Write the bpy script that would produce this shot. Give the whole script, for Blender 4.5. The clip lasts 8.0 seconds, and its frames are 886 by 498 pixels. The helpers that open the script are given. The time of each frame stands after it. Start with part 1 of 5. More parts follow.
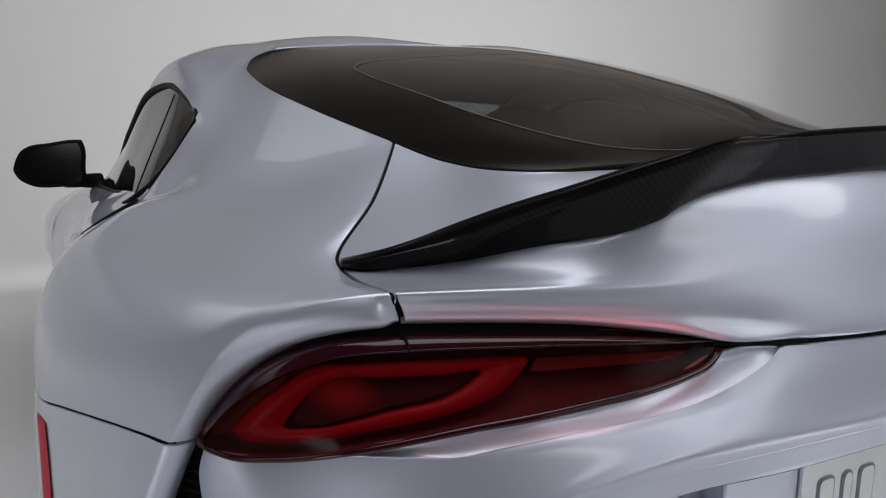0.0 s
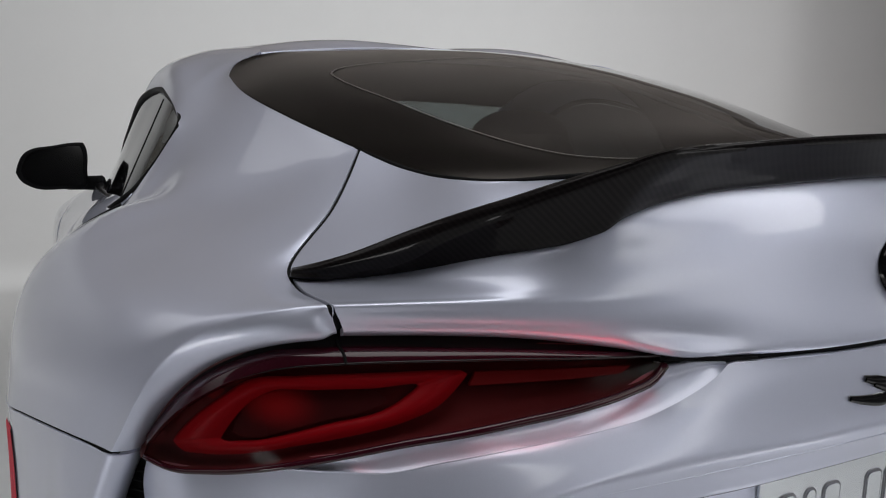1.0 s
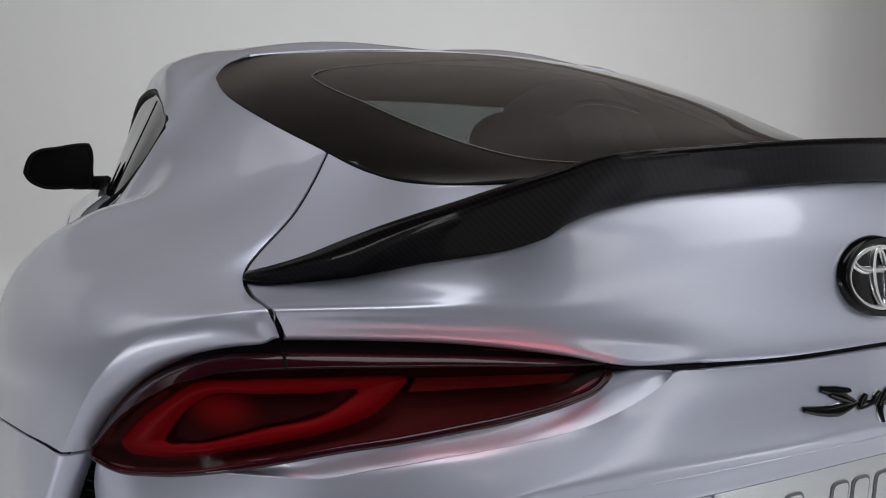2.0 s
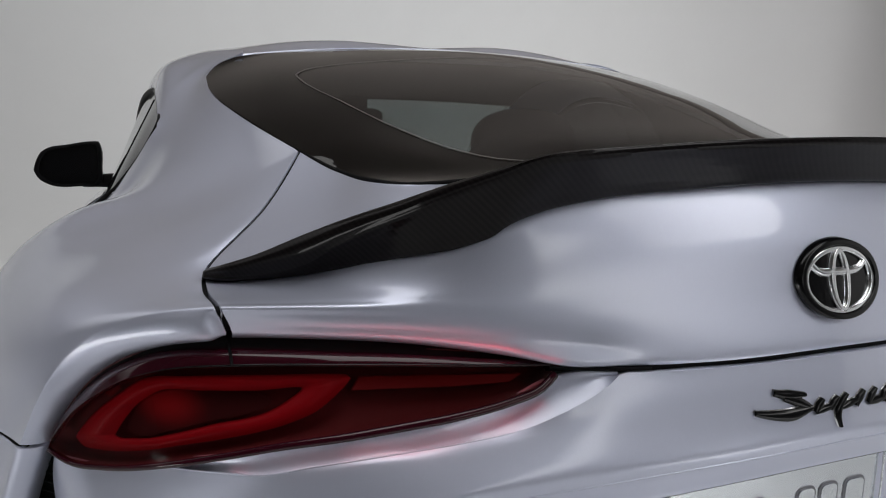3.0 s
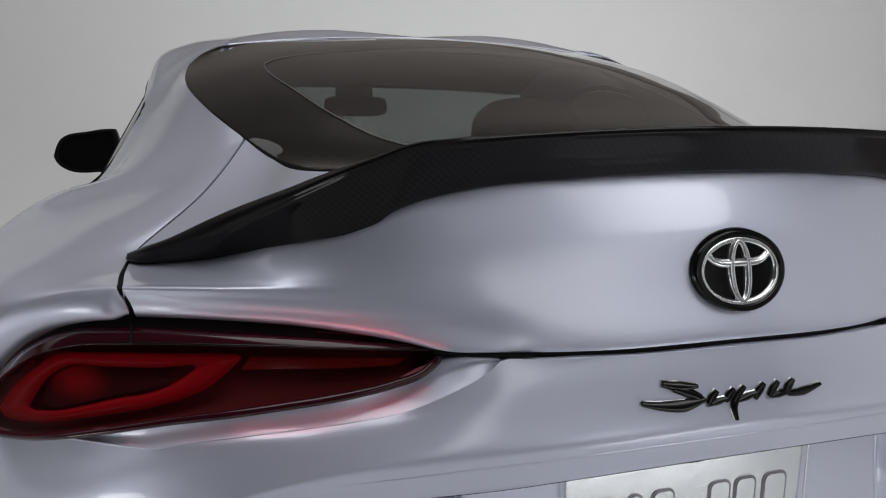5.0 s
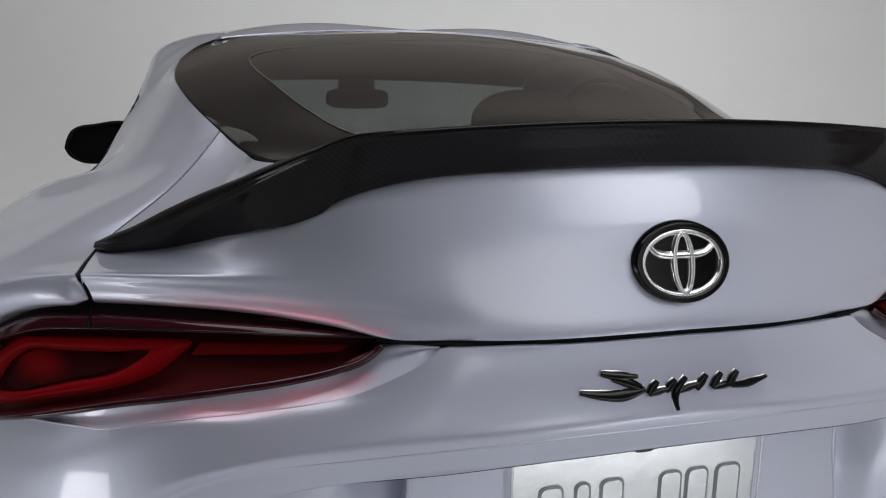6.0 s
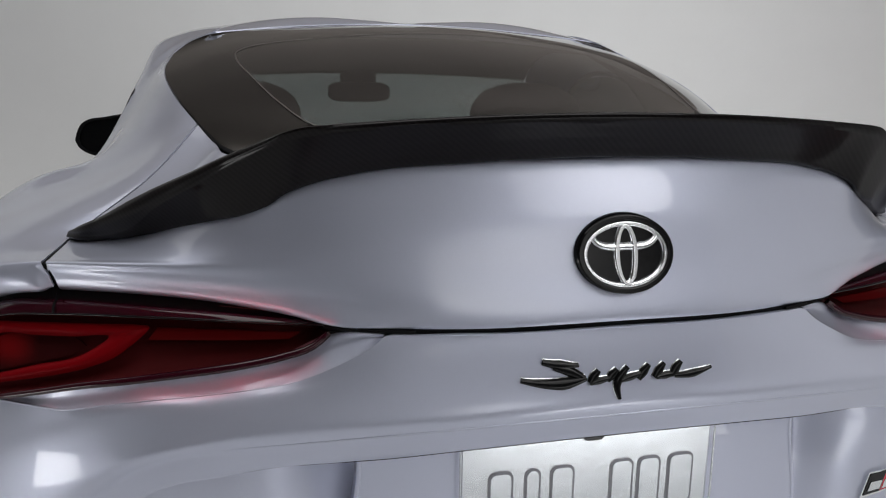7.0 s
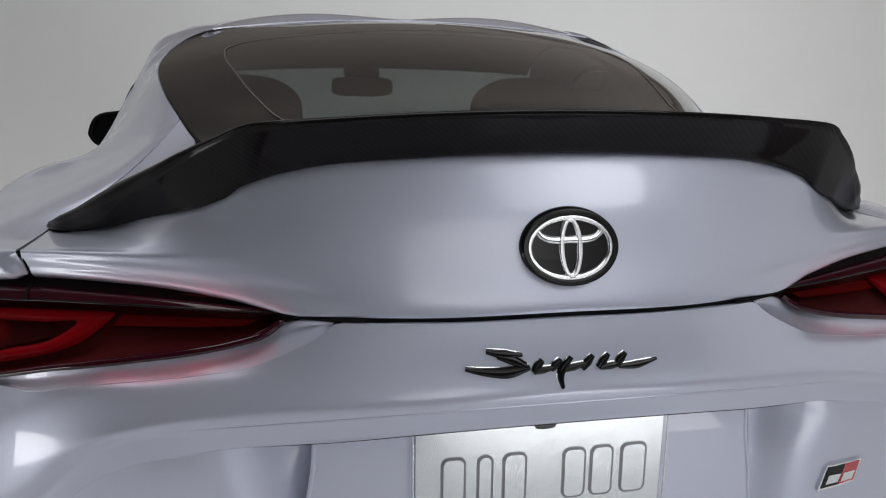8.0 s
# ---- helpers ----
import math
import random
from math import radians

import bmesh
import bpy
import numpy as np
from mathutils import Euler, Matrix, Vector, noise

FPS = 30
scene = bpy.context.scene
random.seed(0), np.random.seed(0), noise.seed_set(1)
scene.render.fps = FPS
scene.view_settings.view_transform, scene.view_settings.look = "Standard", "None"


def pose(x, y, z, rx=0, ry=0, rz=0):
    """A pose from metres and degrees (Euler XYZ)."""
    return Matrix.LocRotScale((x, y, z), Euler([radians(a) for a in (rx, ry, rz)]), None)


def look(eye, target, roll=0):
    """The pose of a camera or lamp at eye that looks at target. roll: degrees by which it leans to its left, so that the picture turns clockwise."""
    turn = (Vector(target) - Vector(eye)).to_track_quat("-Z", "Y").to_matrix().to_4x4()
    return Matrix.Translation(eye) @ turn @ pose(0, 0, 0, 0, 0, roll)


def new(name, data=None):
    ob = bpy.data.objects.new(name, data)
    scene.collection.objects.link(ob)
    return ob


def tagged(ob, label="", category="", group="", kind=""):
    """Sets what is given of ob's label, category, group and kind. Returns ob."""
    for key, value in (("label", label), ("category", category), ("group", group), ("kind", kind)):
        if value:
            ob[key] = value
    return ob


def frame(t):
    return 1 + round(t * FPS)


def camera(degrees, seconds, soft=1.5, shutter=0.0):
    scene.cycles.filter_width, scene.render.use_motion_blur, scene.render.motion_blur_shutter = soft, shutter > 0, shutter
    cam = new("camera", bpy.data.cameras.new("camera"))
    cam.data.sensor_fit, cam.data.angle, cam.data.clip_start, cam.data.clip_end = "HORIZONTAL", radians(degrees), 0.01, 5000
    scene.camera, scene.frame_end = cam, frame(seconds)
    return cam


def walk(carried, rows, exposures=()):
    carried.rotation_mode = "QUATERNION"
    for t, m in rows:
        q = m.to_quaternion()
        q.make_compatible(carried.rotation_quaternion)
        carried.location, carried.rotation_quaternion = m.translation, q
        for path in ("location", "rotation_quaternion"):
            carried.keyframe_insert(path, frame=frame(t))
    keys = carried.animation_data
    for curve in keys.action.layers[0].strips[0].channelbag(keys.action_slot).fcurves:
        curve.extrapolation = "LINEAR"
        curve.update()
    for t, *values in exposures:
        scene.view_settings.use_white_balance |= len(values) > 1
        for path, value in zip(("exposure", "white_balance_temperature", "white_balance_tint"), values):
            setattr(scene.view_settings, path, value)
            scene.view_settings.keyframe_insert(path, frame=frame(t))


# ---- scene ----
import mathutils
import mathutils.bvhtree

# Car coordinates: x to the car's right, y towards its nose, z up; the tail is near y = 0, the floor at z = 0.
cam = camera(61.28, 8.0, soft=1.1)
ROWS = [
    (0, -0.8692, -0.4127, 1.0213, -27.455, -7.153, -0.650),
    (0.5, -0.8302, -0.4260, 1.0268, -26.544, -7.183, -0.629),
    (1, -0.7917, -0.4395, 1.0310, -25.608, -7.175, -0.604),
    (1.5, -0.7540, -0.4540, 1.0343, -24.632, -7.194, -0.550),
    (3, -0.6447, -0.4984, 1.0357, -21.480, -7.333, -0.437),
    (3.5, -0.6091, -0.5135, 1.0356, -20.447, -7.519, -0.363),
    (4, -0.5733, -0.5299, 1.0355, -19.429, -7.742, -0.355),
    (4.5, -0.5366, -0.5465, 1.0343, -18.409, -7.930, -0.285),
    (6, -0.4255, -0.6020, 1.0337, -15.344, -8.729, -0.106),
    (6.5, -0.3894, -0.6215, 1.0343, -14.369, -9.030, -0.089),
    (7, -0.3524, -0.6414, 1.0345, -13.364, -9.278, -0.107),
    (7.5, -0.3155, -0.6619, 1.0355, -12.322, -9.535, -0.065),
    (8, -0.2792, -0.6834, 1.0365, -11.328, -9.728, 0.006),
]


def eye_pose(x, y, z, yaw, pitch, roll):
    return pose(x, y, z, 0, 0, yaw) @ pose(0, 0, 0, 90 + pitch, 0, 0) @ pose(0, 0, 0, 0, 0, roll)


walk(cam, [(t, eye_pose(*row)) for t, *row in ROWS])



# ---- light ----
world = bpy.data.worlds.new("studio_dark")
world.use_nodes = True
world.node_tree.nodes["Background"].inputs["Color"].default_value = (0.5, 0.5, 0.53, 1)
world.node_tree.nodes["Background"].inputs["Strength"].default_value = 0.02
scene.world = world


def softbox(name, eye, target, sx, sy, watts, colour=(1, 1, 1)):
    lamp = bpy.data.lights.new(name, "AREA")
    lamp.shape, lamp.size, lamp.size_y, lamp.energy, lamp.color = "RECTANGLE", sx, sy, watts, colour
    ob = new(name, lamp)
    ob.matrix_world = look(eye, target)
    return ob


def wide(lamp, degrees, shape="RECTANGLE"):
    lamp.data.spread, lamp.data.shape = radians(degrees), shape


wide(softbox("overhead_silk", (0.0, 0.0, 4.7), (0.0, 0.0, 0.0), 5.0, 3.2, 84), 150)
wide(softbox("backdrop_wash", (0.6, 5.0, 1.3), (0.0, 11.0, 2.5), 3.0, 0.6, 58), 145)
wide(softbox("backdrop_wash", (2.2, 4.4, 1.3), (5.0, 9.4, 2.5), 2.4, 0.6, 108), 145)
wide(softbox("backdrop_wash", (-2.4, 4.0, 3.4), (-4.8, 9.5, 0.8), 3.0, 1.2, 44), 150)
# unseen pinkish lamp, added to brighten and warm the right-hand wall
wide(softbox("backdrop_wash", (4.2, 3.4, 1.3), (8.5, 5.5, 2.5), 2.0, 0.6, 22, (1.0, 0.93, 0.92)), 145)
# unseen lamp, added to brighten the floor on the left
wide(softbox("floor_fill", (-5.0, 3.4, 4.0), (-4.2, 3.6, 0.0), 3.0, 5.0, 38), 120)


def graded(lamp, dim, corner, crisp=0.9):
    """A box lit from one end, with rounded corners: its cloth is dimmer towards the other end."""
    lamp.data.use_nodes = True
    n, l = lamp.data.node_tree.nodes, lamp.data.node_tree.links

    def sums(op, a, b=None):
        m = n.new("ShaderNodeMath")
        m.operation = op
        for k, v in enumerate((a, b)):
            if isinstance(v, (int, float)):
                m.inputs[k].default_value = v
            elif v is not None:
                l.new(v, m.inputs[k])
        return m.outputs[0]

    place, apart, span = n.new("ShaderNodeNewGeometry"), n.new("ShaderNodeSeparateXYZ"), n.new("ShaderNodeMapRange")
    span.interpolation_type = "SMOOTHSTEP"
    span.inputs["To Min"].default_value, span.inputs["To Max"].default_value = dim
    l.new(place.outputs["Parametric"], apart.inputs[0])
    l.new(apart.outputs["X"], span.inputs["Value"])
    beyond = []
    for axis, size in (("X", lamp.data.size), ("Y", lamp.data.size_y)):
        off = sums("MULTIPLY", sums("ABSOLUTE", sums("SUBTRACT", apart.outputs[axis], 0.5)), size)
        beyond.append(sums("POWER", sums("MAXIMUM", sums("SUBTRACT", off, size / 2 - corner), 0.0), 2.0))
    edge = n.new("ShaderNodeMapRange")
    edge.inputs["From Min"].default_value, edge.inputs["From Max"].default_value = corner, crisp * corner
    l.new(sums("SQRT", sums("ADD", *beyond)), edge.inputs["Value"])
    l.new(sums("MULTIPLY", span.outputs["Result"], edge.outputs["Result"]), n["Emission"].inputs["Strength"])


tall = softbox("tall_box", (1.42, -2.9, 2.95), (0.07, 0.3, 0.95), 2.3, 2.0, 14.5)
# strip widened leftwards and brighter there, to lift the hatch's left side
strip = softbox("low_strip", (0.55, -2.95, 1.45), (-0.05, 0.25, 0.9), 3.2, 0.80, 6.0)
side = softbox("side_box", (-2.25, -0.30, 0.30), (-0.55, 0.15, 0.66), 0.55, 0.32, 1.15)
# unseen right-hand box, added to brighten the tail's right side
right_box = softbox("side_box", (2.9, -1.0, 1.0), (0.3, 0.1, 0.8), 2.4, 1.8, 2.7)
wide(right_box, 110)
wide(side, 110)
graded(side, (1.0, 1.0), 0.03)
for lamp, corner in ((tall, 0.50), (strip, 0.38)):
    wide(lamp, 100)
    graded(lamp, (0.45, 1.40) if lamp is tall else (1.40, 0.15), corner, 0.9 if lamp is tall else 0.1)
wide(softbox("floor_box", (0.46, -0.75, 0.05), (0.44, -0.50, 0.50), 0.85, 0.7, 3.9), 170, "ELLIPSE")


# ---- materials ----
def material(name, base, rough=0.5, metal=0.0, coat=0.0, grain=0.0, scale=300.0, bump=0.0, wear=0.0, glow=0.0, haze=0.03):
    m = bpy.data.materials.new(name)
    m.use_nodes = True
    n, l = m.node_tree.nodes, m.node_tree.links
    p = n["Principled BSDF"]
    p.inputs["Base Color"].default_value = (*base, 1)
    p.inputs["Roughness"].default_value = rough
    p.inputs["Metallic"].default_value = metal
    p.inputs["Coat Weight"].default_value = coat
    p.inputs["Coat Roughness"].default_value = haze
    if glow:
        p.inputs["Emission Color"].default_value, p.inputs["Emission Strength"].default_value = (*base, 1), glow
    where = n.new("ShaderNodeTexCoord")
    if grain or wear:
        fine, broad = n.new("ShaderNodeTexNoise"), n.new("ShaderNodeTexNoise")
        fine.inputs["Scale"].default_value, broad.inputs["Scale"].default_value = scale, 2.3
        l.new(where.outputs["Object"], fine.inputs["Vector"])
        l.new(where.outputs["Object"], broad.inputs["Vector"])
        both = n.new("ShaderNodeMath")
        both.operation = "MULTIPLY_ADD"
        both.inputs[1].default_value = wear
        l.new(broad.outputs["Fac"], both.inputs[0])
        span = n.new("ShaderNodeMapRange")
        span.inputs["To Min"].default_value, span.inputs["To Max"].default_value = 1 - grain - wear / 2, 1 + grain - wear / 2
        l.new(fine.outputs["Fac"], span.inputs["Value"])
        l.new(span.outputs["Result"], both.inputs[2])
        mix = n.new("ShaderNodeVectorMath")
        mix.operation = "SCALE"
        mix.inputs[0].default_value = base
        l.new(both.outputs["Value"], mix.inputs["Scale"])
        l.new(mix.outputs["Vector"], p.inputs["Base Color"])
        if bump:
            b = n.new("ShaderNodeBump")
            b.inputs["Strength"].default_value, b.inputs["Distance"].default_value = bump, 0.001
            l.new(fine.outputs["Fac"], b.inputs["Height"])
            l.new(b.outputs["Normal"], p.inputs["Normal"])
    return m


def carbon_weave():
    """Twill of black fibre under clear lacquer: two sets of tows, each with its own sheen."""
    m = material("carbon_weave", (0.012, 0.010, 0.010), 0.35, 0.0, 0.21)
    m.node_tree.nodes["Principled BSDF"].inputs["Specular IOR Level"].default_value = 0.06
    n, l = m.node_tree.nodes, m.node_tree.links
    p = n["Principled BSDF"]
    where = n.new("ShaderNodeTexCoord")
    turn = n.new("ShaderNodeMapping")
    turn.inputs["Rotation"].default_value = (0, radians(48), radians(15))
    l.new(where.outputs["Object"], turn.inputs["Vector"])
    w = n.new("ShaderNodeTexWave")
    w.wave_type, w.bands_direction, w.wave_profile = "BANDS", "X", "SIN"
    w.inputs["Scale"].default_value = 60.0
    w.inputs["Distortion"].default_value = 0.3
    l.new(turn.outputs["Vector"], w.inputs["Vector"])
    ramp = n.new("ShaderNodeMapRange")
    ramp.inputs["From Min"].default_value, ramp.inputs["From Max"].default_value = 0.3, 0.7
    ramp.inputs["To Min"].default_value, ramp.inputs["To Max"].default_value = 0.0030, 0.0062
    l.new(w.outputs["Fac"], ramp.inputs["Value"])
    tone = n.new("ShaderNodeVectorMath")
    tone.operation = "SCALE"
    tone.inputs[0].default_value = (1.25, 0.95, 1.02)
    l.new(ramp.outputs["Result"], tone.inputs["Scale"])
    l.new(tone.outputs["Vector"], p.inputs["Base Color"])
    p.inputs["Coat Roughness"].default_value = 0.025
    return m


def clear(name, tint, rough=0.0, opacity=0.0, base=(0, 0, 0), skin=0.042):
    """Thin tinted glass: a clear tinted pass-through under a glossy skin."""
    m = bpy.data.materials.new(name)
    m.use_nodes = True
    n, l = m.node_tree.nodes, m.node_tree.links
    n.remove(n["Principled BSDF"])
    out = n["Material Output"]
    see, gloss, mix, facing = n.new("ShaderNodeBsdfTransparent"), n.new("ShaderNodeBsdfGlossy"), n.new("ShaderNodeMixShader"), n.new("ShaderNodeLayerWeight")
    see.inputs["Color"].default_value = (*tint, 1)
    gloss.inputs["Roughness"].default_value = rough
    gloss.inputs["Color"].default_value = (1, 1, 1, 1)
    facing.inputs["Blend"].default_value = 0.5
    power, fres = n.new("ShaderNodeMath"), n.new("ShaderNodeMath")
    power.operation, fres.operation = "POWER", "MULTIPLY_ADD"
    power.inputs[1].default_value, fres.inputs[1].default_value, fres.inputs[2].default_value = 5.0, 0.95 * min(1.0, skin / 0.042), skin
    l.new(facing.outputs["Facing"], power.inputs[0])
    l.new(power.outputs["Value"], fres.inputs[0])
    body = see
    if opacity:
        solid, body = n.new("ShaderNodeBsdfDiffuse"), n.new("ShaderNodeMixShader")
        solid.inputs["Color"].default_value = (*base, 1)
        body.inputs["Fac"].default_value = opacity
        l.new(see.outputs[0], body.inputs[1])
        l.new(solid.outputs[0], body.inputs[2])
    l.new(fres.outputs["Value"], mix.inputs["Fac"])
    l.new(body.outputs[0], mix.inputs[1])
    l.new(gloss.outputs[0], mix.inputs[2])
    l.new(mix.outputs[0], out.inputs["Surface"])
    return m


PAINT = material("silver_paint", (0.590, 0.615, 0.740), 0.46, 0.68, 1.0, 0.10, 1800.0, haze=0.03)
GAP = material("black_seal", (0.005, 0.005, 0.0055), 0.7)
GAP.node_tree.nodes["Principled BSDF"].inputs["Specular IOR Level"].default_value = 0.1
BLACK = material("gloss_black", (0.006, 0.006, 0.0065), 0.14, 0.0, 0.0)
BLACK.node_tree.nodes["Principled BSDF"].inputs["Specular IOR Level"].default_value = 0.3
SATIN = material("satin_black", (0.006, 0.006, 0.0065), 0.45, 0.0, 0.0, 0.2, 600.0, 0.2)
SATIN.node_tree.nodes["Principled BSDF"].inputs["Specular IOR Level"].default_value = 0.08
CARBON = carbon_weave()
# the thin brown veil in this glass stands in for hazy reflections
GLASS = clear("tinted_glass", (0.155, 0.18, 0.18), 0.02, 0.025, (0.42, 0.35, 0.33))
FRIT = material("black_glass_border", (0.007, 0.0058, 0.0052), 0.03, 0.0, 0.0)
FRIT_LINE = material("frit_edge", (0.10, 0.088, 0.082), 0.4)
CLEAR = clear("clear_glass", (0.75, 0.8, 0.78))
CHROME = material("chrome", (0.86, 0.87, 0.89), 0.22, 1.0)
RED_LENS = clear("red_lens", (0.56, 0.21, 0.215), 0.12, skin=0.004)
LAMP_DARK = material("lamp_housing", (0.110, 0.044, 0.047), 0.5, 0.0, 0.0, 0.15, 90.0)
# faint emission added to lift the guide's red behind the lens
GUIDE = material("red_light_guide", (0.30, 0.005, 0.018), 0.4, glow=0.075)
SHOULDER = material("lens_shoulder", (0.030, 0.003, 0.008), 0.09, 0.0, 0.0)
for smoked, shine in ((SHOULDER, 0.45), (LAMP_DARK, 0.15)):
    smoked.node_tree.nodes["Principled BSDF"].inputs["Specular IOR Level"].default_value = shine
GLOW_PLATE = material("glowing_reflector", (0.040, 0.010, 0.012), 0.5)


def glow_middle(m, x, z, reach, strength):
    """A glow put into a lamp reflector's emission, strongest in its middle and fading outwards."""
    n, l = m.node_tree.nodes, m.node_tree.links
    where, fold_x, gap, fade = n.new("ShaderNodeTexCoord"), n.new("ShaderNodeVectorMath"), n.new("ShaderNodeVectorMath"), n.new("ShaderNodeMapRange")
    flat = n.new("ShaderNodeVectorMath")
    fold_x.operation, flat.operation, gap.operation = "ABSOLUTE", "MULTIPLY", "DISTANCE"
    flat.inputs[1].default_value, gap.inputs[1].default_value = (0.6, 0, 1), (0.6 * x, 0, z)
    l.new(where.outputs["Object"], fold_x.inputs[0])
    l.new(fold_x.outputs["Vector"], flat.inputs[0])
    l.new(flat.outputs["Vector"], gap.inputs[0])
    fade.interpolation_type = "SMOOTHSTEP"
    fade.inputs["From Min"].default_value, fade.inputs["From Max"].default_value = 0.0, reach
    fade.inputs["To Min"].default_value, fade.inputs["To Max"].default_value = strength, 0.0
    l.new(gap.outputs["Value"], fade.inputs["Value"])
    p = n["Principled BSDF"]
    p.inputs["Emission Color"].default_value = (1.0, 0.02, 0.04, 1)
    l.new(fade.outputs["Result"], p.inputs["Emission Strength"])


glow_middle(GLOW_PLATE, 0.636, 0.794, 0.024, 0.09)
GUIDE_DIM = material("dim_red_guide", (0.16, 0.004, 0.007), 0.45)
SIDE_GLASS = clear("side_glass", (0.06, 0.06, 0.058))
DARK_MIRROR = material("mirror_glass", (0.004, 0.004, 0.0045), 0.1, 0.0, 0.0)
REFLECT = material("red_reflector", (0.62, 0.012, 0.045), 0.5, 0.0, 0.0, 0.15, 900.0)
REFLECT.node_tree.nodes["Principled BSDF"].inputs["Specular IOR Level"].default_value = 0.1
PLATE = material("plate_aluminium", (0.68, 0.71, 0.74), 0.24, 0.75, 0.4, 0.06, 60.0, 0.35)
PLATE_DARK = material("plate_relief", (0.22, 0.22, 0.24), 0.3, 0.5)
RUBBER = material("tyre_rubber", (0.02, 0.02, 0.02), 0.8, 0.0, 0.0, 0.2, 80.0, 0.3)
ALLOY = material("dark_alloy", (0.16, 0.16, 0.17), 0.3, 0.9)
TRIM = material("interior_trim", (0.018, 0.016, 0.015), 0.7, 0.0, 0.0, 0.2, 200.0, 0.2)
RED = material("badge_red", (0.5, 0.01, 0.03), 0.2, 0.0, 0.8)
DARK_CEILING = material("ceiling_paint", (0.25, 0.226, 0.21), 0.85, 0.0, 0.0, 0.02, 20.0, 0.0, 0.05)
DARK_REAR = material("dark_rear", (0.14, 0.14, 0.147), 0.9, 0.0, 0.0, 0.2, 60.0, 0.3)
STUDIO = material("studio_paint", (0.716, 0.724, 0.730), 0.75, 0.0, 0.0, 0.01, 30.0, 0.0, 0.04)


# ---- building helpers ----
def thing(name, label, category, group="", kind=""):
    return tagged(new(name), label, category, group, kind)


def part(name, verts, faces, mat, parent, label="", smooth=True):
    me = bpy.data.meshes.new(name)
    me.from_pydata([tuple(map(float, v)) for v in verts], [], faces)
    me.polygons.foreach_set("use_smooth", [smooth] * len(faces))
    me.materials.append(mat)
    me.update()
    ob = new(name, me)
    ob.parent = parent
    return tagged(ob, label)


def bm_part(name, bm, mat, parent, label="", smooth=True):
    me = bpy.data.meshes.new(name)
    bm.to_mesh(me)
    bm.free()
    me.polygons.foreach_set("use_smooth", [smooth] * len(me.polygons))
    me.materials.append(mat)
    ob = new(name, me)
    ob.parent = parent
    return tagged(ob, label)


def hermite(knots, pts, at):
    """A smooth curve through pts (k, ..., 3) at the knots, evaluated at the places in at."""
    k = len(knots)
    d = np.diff(knots)
    slope = np.diff(pts, axis=0) / d[:, None] if pts.ndim == 2 else np.diff(pts, axis=0) / d[:, None, None]
    tang = np.empty_like(pts)
    tang[0], tang[-1] = slope[0], slope[-1]
    for i in range(1, k - 1):
        tang[i] = (slope[i - 1] * d[i] + slope[i] * d[i - 1]) / (d[i - 1] + d[i])
    if k > 2:
        tang[0] = 1.5 * slope[0] - 0.5 * tang[1]
        tang[-1] = 1.5 * slope[-1] - 0.5 * tang[-2]
    i = np.clip(np.searchsorted(knots, at, "right") - 1, 0, k - 2)
    h = d[i]
    s = (at - knots[i]) / h
    if pts.ndim == 2:
        s, h = s[:, None], h[:, None]
        a, b, ta, tb = pts[i], pts[i + 1], tang[i], tang[i + 1]
    else:
        j = np.arange(pts.shape[1])
        s, h = s[:, None], h[:, None]
        a, b, ta, tb = pts[i, j], pts[i + 1, j], tang[i, j], tang[i + 1, j]
    return (2 * s**3 - 3 * s**2 + 1) * a + (s**3 - 2 * s**2 + s) * h * ta + (3 * s**2 - 2 * s**3) * b + (s**3 - s**2) * h * tb


def curve(pts, n):
    """n points evenly along a smooth curve through pts."""
    pts = np.array(pts, float)
    knots = np.r_[0, np.cumsum(np.linalg.norm(np.diff(pts, axis=0), axis=1))]
    dense = hermite(knots, pts, np.linspace(0, knots[-1], 400))
    run = np.r_[0, np.cumsum(np.linalg.norm(np.diff(dense, axis=0), axis=1))]
    return np.stack([np.interp(np.linspace(0, run[-1], n), run, dense[:, k]) for k in range(3)], -1)


class Surf:
    """A smooth sheet through a family of curves: u runs along the curves, v from curve to curve."""

    def __init__(self, curves, knots=None):
        self.rows = []
        for c in curves:
            c = np.array(c, float)
            k = np.r_[0, np.cumsum(np.linalg.norm(np.diff(c, axis=0), axis=1))]
            dense = hermite(k, c, np.linspace(0, k[-1], 300))
            run = np.r_[0, np.cumsum(np.linalg.norm(np.diff(dense, axis=0), axis=1))]
            self.rows.append((run / run[-1], dense))
        if knots is None:
            u = np.linspace(0, 1, 15)
            s = np.array([self.row(i, u) for i in range(len(curves))])
            knots = np.r_[0, np.cumsum(np.linalg.norm(np.diff(s, axis=0), axis=2).mean(1))]
        self.knots = np.array(knots, float) / knots[-1]

    def row(self, i, u):
        run, dense = self.rows[i]
        return np.stack([np.interp(u, run, dense[:, k]) for k in range(3)], -1)

    def at(self, u, v):
        u, v = np.broadcast_arrays(np.asarray(u, float), np.asarray(v, float))
        shape = u.shape
        u, v = u.ravel(), v.ravel()
        s = np.array([self.row(i, u) for i in range(len(self.rows))])
        return hermite(self.knots, s, v).reshape(*shape, 3)


def sym(half):
    """A curve across the car from its left half, which ends at x = 0."""
    return list(half) + [(-x, y, z) for x, y, z in reversed(half[:-1])]


INSIDE = np.array((0.0, 1.3, 0.6))


def grid_normals(g):
    du, dv = np.gradient(g, axis=1), np.gradient(g, axis=0)
    n = np.cross(du, dv)
    n /= np.linalg.norm(n, axis=2, keepdims=True) + 1e-12
    if ((g - INSIDE) * n).sum(2).mean() < 0:
        n = -n
    return n


